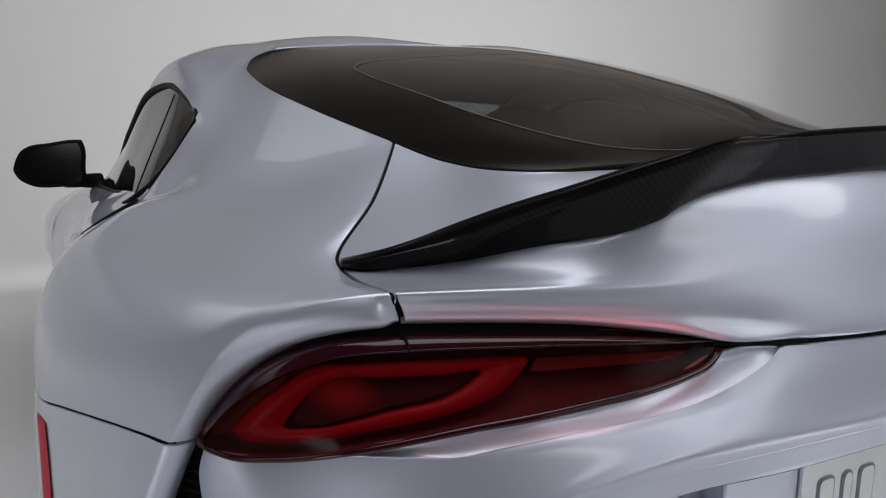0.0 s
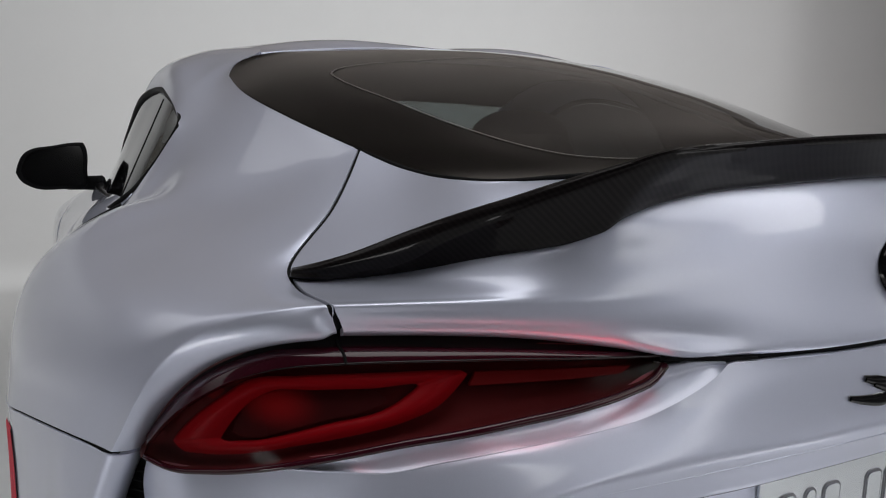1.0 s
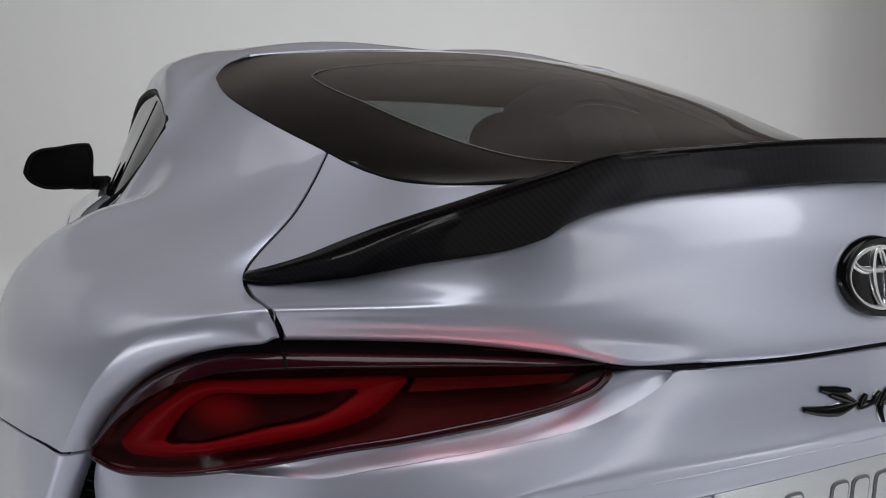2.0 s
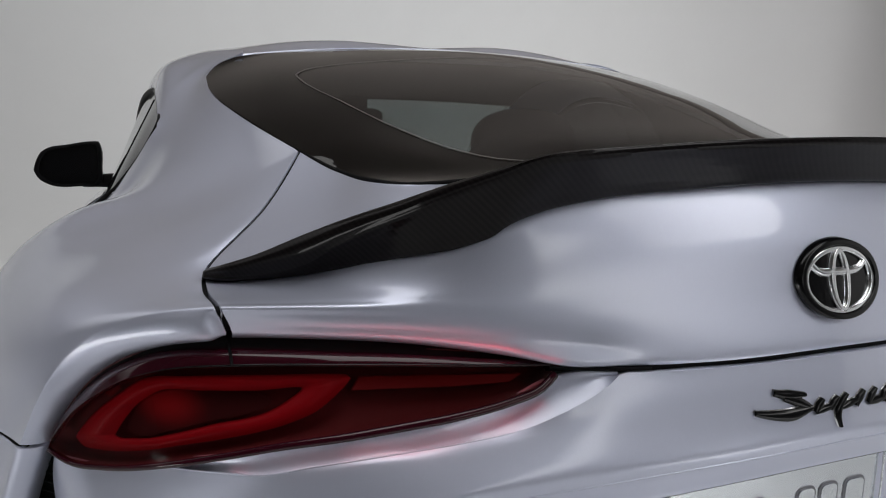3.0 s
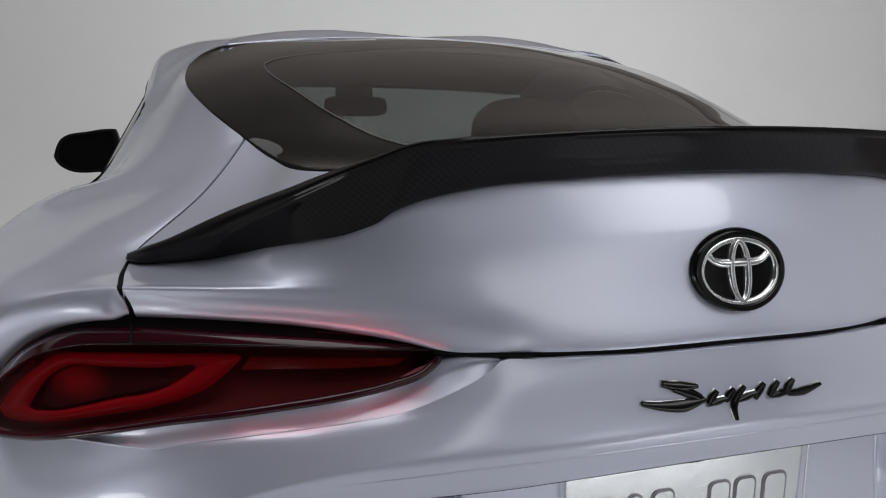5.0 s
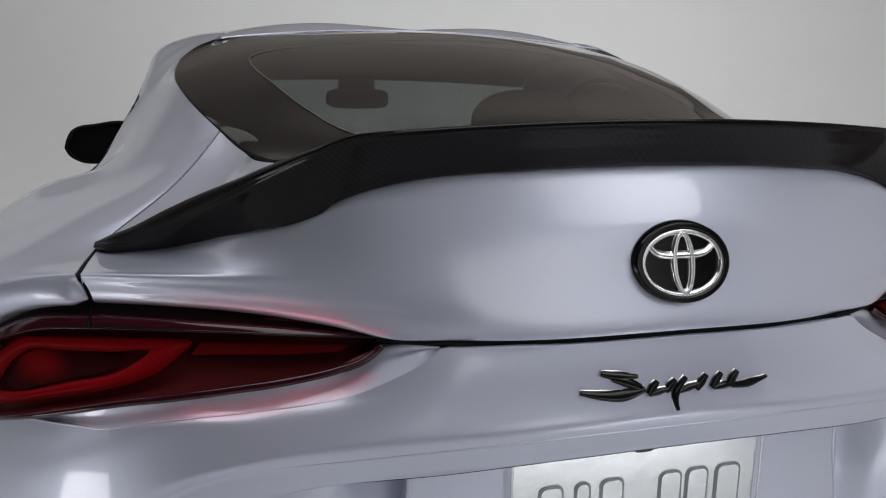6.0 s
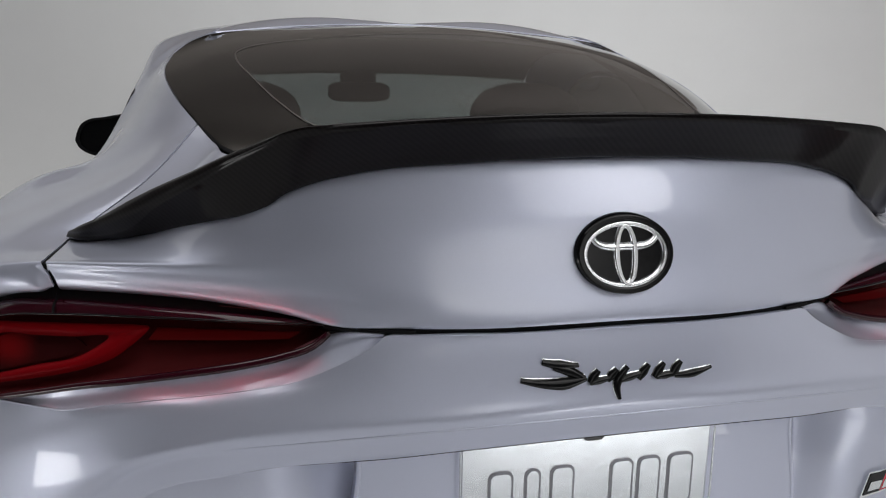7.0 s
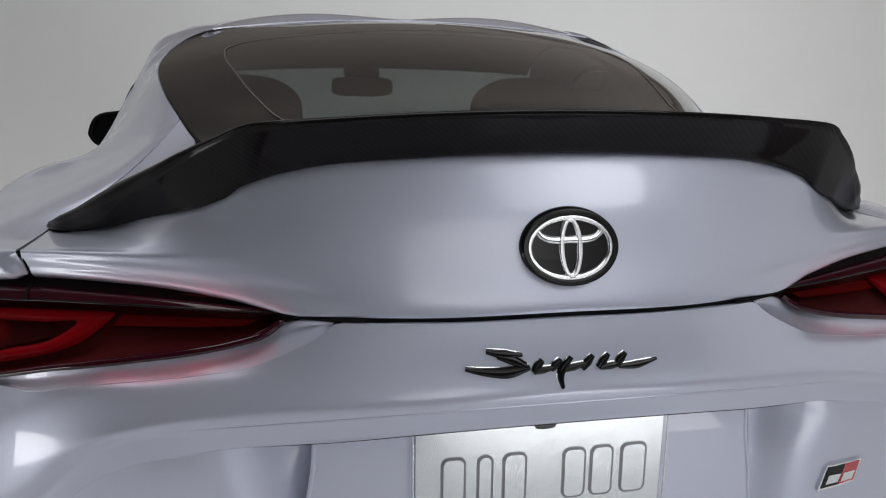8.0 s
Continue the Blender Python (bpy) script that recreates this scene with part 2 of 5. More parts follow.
def grid_faces(nv, nu, start=0):
    return [(start + j * nu + i, start + j * nu + i + 1, start + (j + 1) * nu + i + 1, start + (j + 1) * nu + i) for j in range(nv - 1) for i in range(nu - 1)]


def settle(g, rounds, keep=None):
    """Evens out ripples of a sheet without shrinking it; its edges stay, and so do the folds where keep is 1."""
    free = 1.0 if keep is None else (1.0 - keep)[1:-1, 1:-1, None]
    for k in range(2 * rounds):
        f = 0.5 if k % 2 == 0 else -0.5035
        around = (g[:-2, 1:-1] + g[2:, 1:-1] + g[1:-1, :-2] + g[1:-1, 2:]) / 4
        g[1:-1, 1:-1] += f * free * (around - g[1:-1, 1:-1])
    return g


def fair(g, stride, rounds):
    """Takes long, low ripples out of a sheet on a coarser net; its edges stay."""
    c = g[::stride, ::stride]
    d = settle(c.copy(), rounds) - c
    nv, nu = g.shape[:2]
    up = np.stack([hermite(np.arange(0, nv, stride, dtype=float), d[:, k], np.arange(nv, dtype=float)) for k in range(d.shape[1])], 1)
    up = np.stack([hermite(np.arange(0, nu, stride, dtype=float), up[j], np.arange(nu, dtype=float)) for j in range(nv)])
    return g + up


def fold(us, vs, across, along):
    """1 near folds: across is a list of (v, half width), along a function of u that says how strong they are there."""
    line = np.zeros(len(vs))
    for v, w in across:
        line = np.maximum(line, np.clip(1.6 - np.abs(vs - v) / w, 0, 1))
    return line[:, None] * np.clip(along(us), 0, 1)[None, :]


def sheet(name, surf, nu, nv, mat, parent, label="", gap=0.0018, depth=0.016, span=(0, 1, 0, 1), mirrored=False, us=None, vs=None, relax=0, keep=None, even=0, evenly=None):
    """A panel of the body: the sheet, held back from its edges by half a gap, with edges rolled inwards."""
    us = np.linspace(span[0], span[1], nu) if us is None else np.array(us)
    vs = np.linspace(span[2], span[3], nv) if vs is None else np.array(vs)
    nu, nv = len(us), len(vs)
    g, held = surf.at(*np.meshgrid(us, vs)), keep(us, vs) if keep else None
    if even:
        g = g + (fair(g, 4, even) - g) * (1.0 - (0 if held is None else held[:, :, None])) * (1.0 if evenly is None else evenly(vs)[:, None, None])
    g = settle(g, relax, held)
    if gap:
        gaps = gap if isinstance(gap, tuple) else (gap,) * 4
        for a, b, axis, wide in ((0, 1, 0, gaps[0]), (-1, -2, 0, gaps[1]), (0, 1, 1, gaps[2]), (-1, -2, 1, gaps[3])):
            if wide:
                e = np.take(g, [a], axis=axis)
                q = np.take(g, [b], axis=axis)
                step = q - e
                length = np.linalg.norm(step, axis=2, keepdims=True) + 1e-9
                moved = e + step * np.minimum(wide / length, 0.8)
                if axis == 0:
                    g[a] = moved[0]
                else:
                    g[:, a] = moved[:, 0]
    n = grid_normals(g)
    verts = g.reshape(-1, 3)
    faces = grid_faces(nv, nu)
    loop = [i for i in range(nu)] + [j * nu + nu - 1 for j in range(1, nv)] + [(nv - 1) * nu + i for i in range(nu - 2, -1, -1)] + [j * nu for j in range(nv - 2, 0, -1)]
    flat_n = n.reshape(-1, 3)
    out = []
    for k, i in enumerate(loop):
        j, c = divmod(i, nu)
        inner = verts[min(max(j, 1), nv - 2) * nu + min(max(c, 1), nu - 2)]
        away = verts[i] - inner
        away /= np.linalg.norm(away) + 1e-9
        out.append((verts[i] + away * 0.0007 - flat_n[i] * 0.0009, verts[i] + away * 0.0009 - flat_n[i] * depth))
    base, m = len(verts), len(loop)
    verts = np.vstack([verts, [a for a, b in out], [b for a, b in out]])
    for k in range(m):
        k2 = (k + 1) % m
        faces.append((loop[k], loop[k2], base + k2, base + k))
        faces.append((base + k, base + k2, base + m + k2, base + m + k))
    mid = faces[(nv - 1) * (nu - 1) // 2 + (nu - 1) // 2]
    a, b, c = (verts[mid[k]] for k in range(3))
    outward = np.dot(np.cross(b - a, c - b), n[nv // 2, nu // 2]) > 0
    if mirrored:
        verts = verts * (-1, 1, 1)
    if outward == mirrored:
        faces = [f[::-1] for f in faces]
    ob = part(name, verts, faces, mat, parent, label)
    ob.data.set_sharp_from_angle(angle=radians(44))
    return ob


def seam_line(surf, u, v, depth):
    """Points along a line of a sheet, sunk below it."""
    u, v = np.broadcast_arrays(np.asarray(u, float), np.asarray(v, float))
    e = 0.01
    du = surf.at(np.minimum(u + e, 1), v) - surf.at(np.maximum(u - e, 0), v)
    dv = surf.at(u, np.minimum(v + e, 1)) - surf.at(u, np.maximum(v - e, 0))
    p, n = surf.at(u, v), np.cross(du, dv)
    n /= np.linalg.norm(n, axis=1, keepdims=True) + 1e-12
    if ((p - INSIDE) * n).sum() < 0:
        n = -n
    return [tuple(q) for q in p - n * depth]


def tube(name, pts, radius, mat, parent, label="", sides=8, n=40, mirrored=False):
    """A round strand along a smooth curve; radius may be a list that runs along it."""
    c = curve(pts, n)
    if mirrored:
        c = c * (-1, 1, 1)
    r = np.interp(np.linspace(0, 1, n), np.linspace(0, 1, len(radius)), radius) if isinstance(radius, (list, tuple)) else np.full(n, radius)
    t = np.gradient(c, axis=0)
    t /= np.linalg.norm(t, axis=1, keepdims=True)
    up = np.array((0.0, 0.0, 1.0)) if abs(t[:, 2]).mean() < 0.8 else np.array((0.0, 1.0, 0.0))
    a = np.cross(t, up)
    a /= np.linalg.norm(a, axis=1, keepdims=True)
    b = np.cross(a, t)
    ang = np.linspace(0, 2 * np.pi, sides, endpoint=False)
    verts = (c[:, None] + r[:, None, None] * (np.cos(ang)[None, :, None] * a[:, None] + np.sin(ang)[None, :, None] * b[:, None])).reshape(-1, 3)
    faces = [(j * sides + i, j * sides + (i + 1) % sides, (j + 1) * sides + (i + 1) % sides, (j + 1) * sides + i) for j in range(n - 1) for i in range(sides)]
    faces += [tuple(range(sides)), tuple((n - 1) * sides + i for i in range(sides))]
    return part(name, verts, faces, mat, parent, label)


def slab(name, outline, depth_at, thick, mat, parent, label="", bevel=0.001, mirrored=False):
    """A flat shape, given as (x, z) round its edge, laid on the surface y = depth_at(x, z) and raised by thick towards the tail."""
    bm = bmesh.new()
    s = -1 if mirrored else 1
    vs = [bm.verts.new((s * x, 0, z)) for x, z in outline]
    f = bm.faces.new(vs)
    bmesh.ops.triangulate(bm, faces=[f])
    bmesh.ops.subdivide_edges(bm, edges=[e for e in bm.edges if e.calc_length() > 0.03], cuts=2, use_grid_fill=True)
    bmesh.ops.triangulate(bm, faces=bm.faces[:])
    r = bmesh.ops.extrude_face_region(bm, geom=bm.faces[:])
    top = {v for v in r["geom"] if isinstance(v, bmesh.types.BMVert)}
    for v in bm.verts:
        v.co.y = depth_at(v.co.x, v.co.z) - (thick if v in top else 0.0)
    bmesh.ops.recalc_face_normals(bm, faces=bm.faces[:])
    return bm_part(name, bm, mat, parent, label, smooth=False)


# ---- the studio ----
def studio():
    """A white cove in one turned sheet: floor, sweep, wall and the vault that closes it above."""
    room = [(r, 0.0) for r in (0.0, 0.7, 1.3, 1.6, 1.9, 2.2, 2.5, 2.8, 3.1, 3.5, 4.0, 5.0, 6.0)] + [(6.0 + 3.5 * math.sin(a), 3.5 - 3.5 * math.cos(a)) for a in np.linspace(0.05, np.pi / 2, 24)]
    vault = [(9.5, 4.0)] + [(9.5 * math.cos(a), 4.0 + 3.5 * math.sin(a)) for a in np.linspace(0.08, np.pi / 2, 22)]
    n, c = 360, (0.0, 1.5)
    # to the right the wall is bent into a straight return, shaped to fall darker
    ang = np.radians(np.arange(n))
    bend, run = radians(34.0), np.array((0.90, -0.436))
    start = 9.5 * np.array((math.cos(bend), math.sin(bend)))
    line = (start[0] * run[1] - start[1] * run[0]) / np.minimum(-0.35, np.cos(ang) * run[1] - np.sin(ang) * run[0]) / 9.5
    grow = np.where((ang < bend), line, 1.0)
    back = np.degrees(ang) - 360.0
    grow = np.where((back > -40) & (back < 0), 1.0 + (grow[0] - 1.0) * (1 + back / 40), grow)
    kernel = np.exp(-0.5 * (np.arange(-6, 7) / 1.1) ** 2)
    grow = np.convolve(np.r_[grow[-6:], grow, grow[:6]], kernel / kernel.sum(), "valid")

    def turned(name, profile, mat):
        verts = [(c[0] + grow[k] * max(r, 0.001) * math.cos(ang[k]), c[1] + grow[k] * max(r, 0.001) * math.sin(ang[k]), z) for r, z in profile for k in range(n)]
        faces = [(j * n + k, j * n + (k + 1) % n, (j + 1) * n + (k + 1) % n, (j + 1) * n + k) for j in range(len(profile) - 1) for k in range(n)]
        ob = part(name, verts, faces, mat, None)
        m = ob.modifiers.new("thickness", "SOLIDIFY")
        m.thickness, m.offset = 0.1, -1
        return ob

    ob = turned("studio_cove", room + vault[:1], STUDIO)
    bm = bmesh.new()
    bm.from_mesh(ob.data)
    bmesh.ops.bisect_plane(bm, geom=bm.verts[:] + bm.edges[:] + bm.faces[:], plane_co=(0, -1.0, 0), plane_no=(0, 1, 0))
    bm.to_mesh(ob.data)
    bm.free()
    # unseen floor and wall behind the tail, darkened to dim the paint's reflections
    ob.data.materials.append(DARK_REAR)
    # high right wall darkened so the glass's right edge reflects less
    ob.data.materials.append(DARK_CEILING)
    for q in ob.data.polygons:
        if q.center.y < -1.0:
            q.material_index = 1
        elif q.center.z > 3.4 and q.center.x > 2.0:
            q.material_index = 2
    tagged(ob, "seamless pale grey studio cove, darkened behind the tail and high right to dim reflections", "wall", kind="structure")
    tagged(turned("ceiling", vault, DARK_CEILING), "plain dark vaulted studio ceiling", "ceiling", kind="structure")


studio()

# ---- the car ----
car = thing("sports_car", "silver two-seat sports coupe with a carbon ducktail spoiler", "car")

# hatch: from the lower edge of the rear glass, under the spoiler, down to the shut line above the bumper
HATCH = Surf([
    sym([(-0.446, 0.548, 1.042), (-0.418, 0.450, 1.013), (-0.378, 0.290, 1.001), (-0.250, 0.245, 1.005), (0, 0.235, 1.008)]),
    sym([(-0.510, 0.475, 0.966), (-0.460, 0.370, 0.962), (-0.400, 0.240, 0.974), (-0.250, 0.170, 0.995), (0, 0.150, 1.004)]),
    sym([(-0.588, 0.395, 0.904), (-0.560, 0.335, 0.902), (-0.500, 0.271, 0.910), (-0.430, 0.197, 0.930), (-0.376, 0.152, 0.944), (-0.335, 0.129, 0.965), (-0.265, 0.115, 0.986), (-0.150, 0.096, 0.9965), (0, 0.086, 1.000)]),
    sym([(-0.596, 0.325, 0.893), (-0.500, 0.250, 0.902), (-0.430, 0.180, 0.915), (-0.360, 0.1355, 0.930), (-0.200, 0.0905, 0.955), (0, 0.070, 0.960)]),
    sym([(-0.592, 0.250, 0.8915), (-0.500, 0.200, 0.895), (-0.420, 0.155, 0.900), (-0.340, 0.1195, 0.905), (-0.200, 0.081, 0.915), (0, 0.061, 0.920)]),
    sym([(-0.591, 0.233, 0.8905), (-0.500, 0.186, 0.893), (-0.420, 0.150, 0.893), (-0.340, 0.1168, 0.893), (-0.200, 0.077, 0.895), (0, 0.057, 0.897)]),
    sym([(-0.589, 0.2332, 0.884), (-0.500, 0.1862, 0.885), (-0.420, 0.1500, 0.884), (-0.340, 0.1163, 0.882), (-0.200, 0.073, 0.878), (0, 0.053, 0.876)]),
    sym([(-0.584, 0.2345, 0.873), (-0.500, 0.1875, 0.874), (-0.420, 0.1509, 0.871), (-0.330, 0.1125, 0.864), (-0.270, 0.0910, 0.8550), (-0.200, 0.0680, 0.8480), (0, 0.046, 0.850)]),
    sym([(-0.581, 0.2365, 0.862), (-0.500, 0.1893, 0.8635), (-0.420, 0.1523, 0.8595), (-0.330, 0.1112, 0.8465), (-0.289, 0.0920, 0.8375), (-0.250, 0.0770, 0.8362), (-0.200, 0.0648, 0.836), (0, 0.043, 0.838)]),
    sym([(-0.581, 0.248, 0.857), (-0.500, 0.202, 0.858), (-0.420, 0.165, 0.854), (-0.330, 0.125, 0.842), (-0.289, 0.104, 0.836), (-0.200, 0.069, 0.834), (0, 0.046, 0.836)]),
])
hatch = sheet("hatch", HATCH, 161, 109, PAINT, car, "silver tailgate skin", gap=(0.0, 0.0018, 0.0062, 0.0062), even=14, relax=300, keep=lambda us, vs: np.maximum.reduce([0.9 * fold(us, vs, [(HATCH.knots[2], 0.03)], lambda u: 1.0 + 0 * u), fold(us, vs, [(HATCH.knots[5], 0.06), (HATCH.knots[8], 0.05)], lambda u: 2.4 - (0.5 - abs(u - 0.5)) * 7.5), fold(us, vs, [(HATCH.knots[7], 0.025), (HATCH.knots[8], 0.04)], lambda u: 1.3 - abs(abs(HATCH.at(u, HATCH.knots[7])[:, 0]) - 0.30) / 0.09)]))

# rear glass
GLASS_ROWS = Surf([
    sym([(-0.466, 1.121, 1.235), (-0.375, 1.144, 1.250), (-0.276, 1.159, 1.260), (-0.170, 1.171, 1.268), (0, 1.178, 1.2735)]),
    sym([(-0.500, 1.108, 1.216), (-0.400, 1.105, 1.238), (-0.250, 1.105, 1.254), (0, 1.105, 1.264)]),
    sym([(-0.526, 1.050, 1.187), (-0.420, 1.030, 1.216), (-0.250, 1.015, 1.238), (0, 1.005, 1.250)]),
    sym([(-0.529, 0.905, 1.144), (-0.420, 0.870, 1.176), (-0.250, 0.840, 1.198), (0, 0.825, 1.212)]),
    sym([(-0.497, 0.725, 1.093), (-0.400, 0.670, 1.118), (-0.250, 0.630, 1.137), (0, 0.610, 1.150)]),
    sym([(-0.447, 0.550, 1.043), (-0.370, 0.480, 1.058), (-0.250, 0.440, 1.072), (0, 0.425, 1.084)]),
    sym([(-0.402, 0.400, 1.008), (-0.330, 0.330, 1.022), (-0.200, 0.300, 1.034), (0, 0.295, 1.044)]),
    sym([(-0.374, 0.285, 1.002), (-0.300, 0.255, 1.008), (-0.200, 0.245, 1.012), (0, 0.238, 1.018)]),
])


def glass_ring(r, n=160):
    """Places (u, v) round the glass: r = 1 is its edge, r = 0 its middle, corners rounded on the way in."""
    a = np.linspace(0, 2 * np.pi, n, endpoint=False)
    p = 40.0 if r > 0.999 else 4.0
    q = (np.abs(np.cos(a)) ** p + np.abs(np.sin(a)) ** p) ** (-1 / p)
    u, v = 0.5 + 0.5 * r * q * np.cos(a), 0.5 + 0.5 * r * q * np.sin(a)
    return np.clip(u, 0, 1), np.clip(v, 0, 1)


def rear_glass():
    def rings(name, radii, mat, label, lift=0.0):
        verts, faces, n = [], [], 160
        for u, v in radii:
            verts += [tuple(p) for p in GLASS_ROWS.at(u, v) + (0, -lift * 0.4, lift)]
        for j in range(len(radii) - 1):
            faces += [(j * n + k, j * n + (k + 1) % n, (j + 1) * n + (k + 1) % n, (j + 1) * n + k) for k in range(n)]
        a, b, c = (np.array(verts[k]) for k in faces[n // 4][:3])
        if np.cross(b - a, c - b)[2] < 0:
            faces = [f[::-1] for f in faces]
        return part(name, verts, faces, mat, parent, label)

    parent = None
    outer = glass_ring(1.0)
    a = np.linspace(0, 2 * np.pi, 160, endpoint=False)
    half = [(0.500, 0.322), (0.300, 0.322), (0.205, 0.325), (0.158, 0.338), (0.134, 0.370), (0.129, 0.420), (0.131, 0.500), (0.140, 0.585), (0.150, 0.670), (0.160, 0.750), (0.170, 0.830), (0.180, 0.880), (0.196, 0.922), (0.235, 0.950), (0.320, 0.962), (0.500, 0.966)]
    rim = curve([(x, y, 0.0) for x, y in half + [(1 - x, y) for x, y in half[-2::-1]]], 500)[:-1]
    turn = np.arctan2(rim[:, 1] - 0.62, rim[:, 0] - 0.5) % (2 * np.pi)
    order = np.argsort(turn)
    inner = tuple(np.interp(a, turn[order], rim[order, k], period=2 * np.pi) for k in (0, 1))
    mid = lambda s: (outer[0] * (1 - s) + inner[0] * s, outer[1] * (1 - s) + inner[1] * s)
    core = lambda s: (0.5 + (inner[0] - 0.5) * s, 0.62 + (inner[1] - 0.62) * s)
    parent = rings("rear_glass", [core(s) for s in (1.0, 0.85, 0.7, 0.55, 0.4, 0.25, 0.1, 0.002)], GLASS, "dark tinted curved rear window")
    parent.parent = car
    rings("border", [mid(s) for s in np.linspace(0, 1, 14)], FRIT, "opaque black printed border")
    rings("border_line", [mid(0.992), mid(0.997), core(0.995)], FRIT_LINE, "thin grey edge line", 0.0012)


rear_glass()

# spoiler: foot on the deck, upper crease, ridge, lower edge
STATIONS = [
    ((-0.586, 0.386, 0.903), (-0.5900, 0.3660, 0.9085), (-0.5935, 0.3590, 0.9045), (-0.5940, 0.3560, 0.9015)),
    ((-0.572, 0.386, 0.904), (-0.5720, 0.3320, 0.9185), (-0.5730, 0.3270, 0.9070), (-0.5730, 0.3270, 0.9012)),
    ((-0.536, 0.376, 0.910), (-0.5480, 0.3040, 0.9292), (-0.5490, 0.3040, 0.9100), (-0.5500, 0.3120, 0.9022)),
    ((-0.480, 0.330, 0.927), (-0.5000, 0.2530, 0.9557), (-0.4990, 0.2500, 0.9250), (-0.5000, 0.2660, 0.9115)),
    ((-0.452, 0.306, 0.938), (-0.4750, 0.2280, 0.9685), (-0.4750, 0.2220, 0.9450), (-0.4750, 0.2430, 0.9180)),
    ((-0.425, 0.280, 0.951), (-0.4500, 0.2030, 0.9800), (-0.4500, 0.1940, 0.9625), (-0.4500, 0.2180, 0.9256)),
    ((-0.405, 0.255, 0.964), (-0.4250, 0.1750, 0.9912), (-0.4250, 0.1640, 0.9775), (-0.4270, 0.1940, 0.9325)),
    ((-0.385, 0.235, 0.976), (-0.4020, 0.1490, 1.0022), (-0.4000, 0.1380, 0.9915), (-0.4050, 0.1710, 0.9385)),
    ((-0.366, 0.215, 0.989), (-0.3780, 0.1240, 1.0126), (-0.3740, 0.1140, 1.0045), (-0.3760, 0.1490, 0.9457)),
    ((-0.344, 0.200, 0.998), (-0.3520, 0.0990, 1.0230), (-0.3480, 0.0920, 1.0165), (-0.3580, 0.1360, 0.9530)),
    ((-0.324, 0.189, 1.001), (-0.3320, 0.0798, 1.0313), (-0.3300, 0.0768, 1.0258), (-0.3480, 0.1288, 0.9578)),
    ((-0.312, 0.184, 1.002), (-0.3200, 0.0732, 1.0348), (-0.3180, 0.0705, 1.0288), (-0.3360, 0.1234, 0.9672)),
    ((-0.292, 0.178, 1.003), (-0.2960, 0.0690, 1.0375), (-0.2940, 0.0650, 1.0313), (-0.3050, 0.1180, 0.9795)),
    ((-0.250, 0.170, 1.004), (-0.2500, 0.0610, 1.0405), (-0.2500, 0.0550, 1.0350), (-0.2650, 0.1110, 0.9885)),
    ((-0.150, 0.160, 1.006), (-0.1500, 0.0480, 1.0460), (-0.1500, 0.0420, 1.0405), (-0.1500, 0.0920, 0.9990)),
    ((0.000, 0.155, 1.008), (0.0000, 0.0400, 1.0490), (0.0000, 0.0340, 1.0435), (0.0000, 0.0810, 1.0040)),
]


def spoiler():
    rows = []
    for foot, crease, ridge, low in STATIONS:
        d, f, r, b = Vector(foot), Vector(crease), Vector(ridge), Vector(low)
        strip, face = (f - r).length, (r - b).length
        k = min(1.0, face / 0.03)
        nip = min(0.0016, 0.3 * strip, 0.3 * face)
        out = Vector((-0.3 * (1 if abs(f.x) > 0.1 else 0), -0.8, 0.4)) * 0.22 * strip
        toward = lambda p, q, s: p + (q - p).normalized() * s
        hollow = Vector((0, 0.04 * face, 0)) * k
        rows.append([
            d + Vector((0, 0.006, -0.016)), d, d.lerp(f, 0.55) + Vector((0, 0, 0.002)), toward(f, d, 1.6 * nip), toward(f, r, 1.2 * nip),
            f.lerp(r, 0.35) + out, f.lerp(r, 0.65) + out, toward(r, f, 0.9 * nip), toward(r, b, 0.9 * nip),
            r.lerp(b, 0.25) + 0.7 * hollow, r.lerp(b, 0.5) + hollow, r.lerp(b, 0.75) + 0.75 * hollow, toward(b, r, nip), b + Vector((0, 0.0012, -0.0006)),
            b + Vector((0, 0.03, -0.002)) * max(k, 0.2), d.lerp(b, 0.3) + Vector((0, 0.012, -0.02)),
        ])
    s = [Surf([sym([tuple(r[j]) for r in rows])] * 2) for j in range(len(rows[0]))]
    us = np.linspace(0, 1, 361)
    lines = np.array([q.row(0, us) for q in s])
    lines[..., 0] += 0.007 * np.clip((lines[..., 0] - 0.30) / 0.12, 0, 1) + 0.006 * np.clip((lines[..., 0] - 0.42) / 0.08, 0, 1)
    g = []
    for j, n in enumerate((1, 3, 3, 1, 2, 2, 2, 1, 3, 3, 3, 3, 1, 2, 2)):
        for k in range(n):
            g.append(lines[j] + (lines[j + 1] - lines[j]) * (k / n))
    g = np.array(g + [lines[-1]])
    nv, nu = g.shape[:2]
    faces = grid_faces(nv, nu)
    faces += [(i, i + 1, (nv - 1) * nu + i + 1, (nv - 1) * nu + i) for i in range(nu - 1)]
    faces += [tuple(j * nu for j in range(nv)), tuple(j * nu + nu - 1 for j in range(nv))]
    ob = part("spoiler", g.reshape(-1, 3), faces, CARBON, car, "glossy black carbon-fibre ducktail spoiler")
    ob.data.set_sharp_from_angle(angle=radians(55))
    return ob


spoiler()

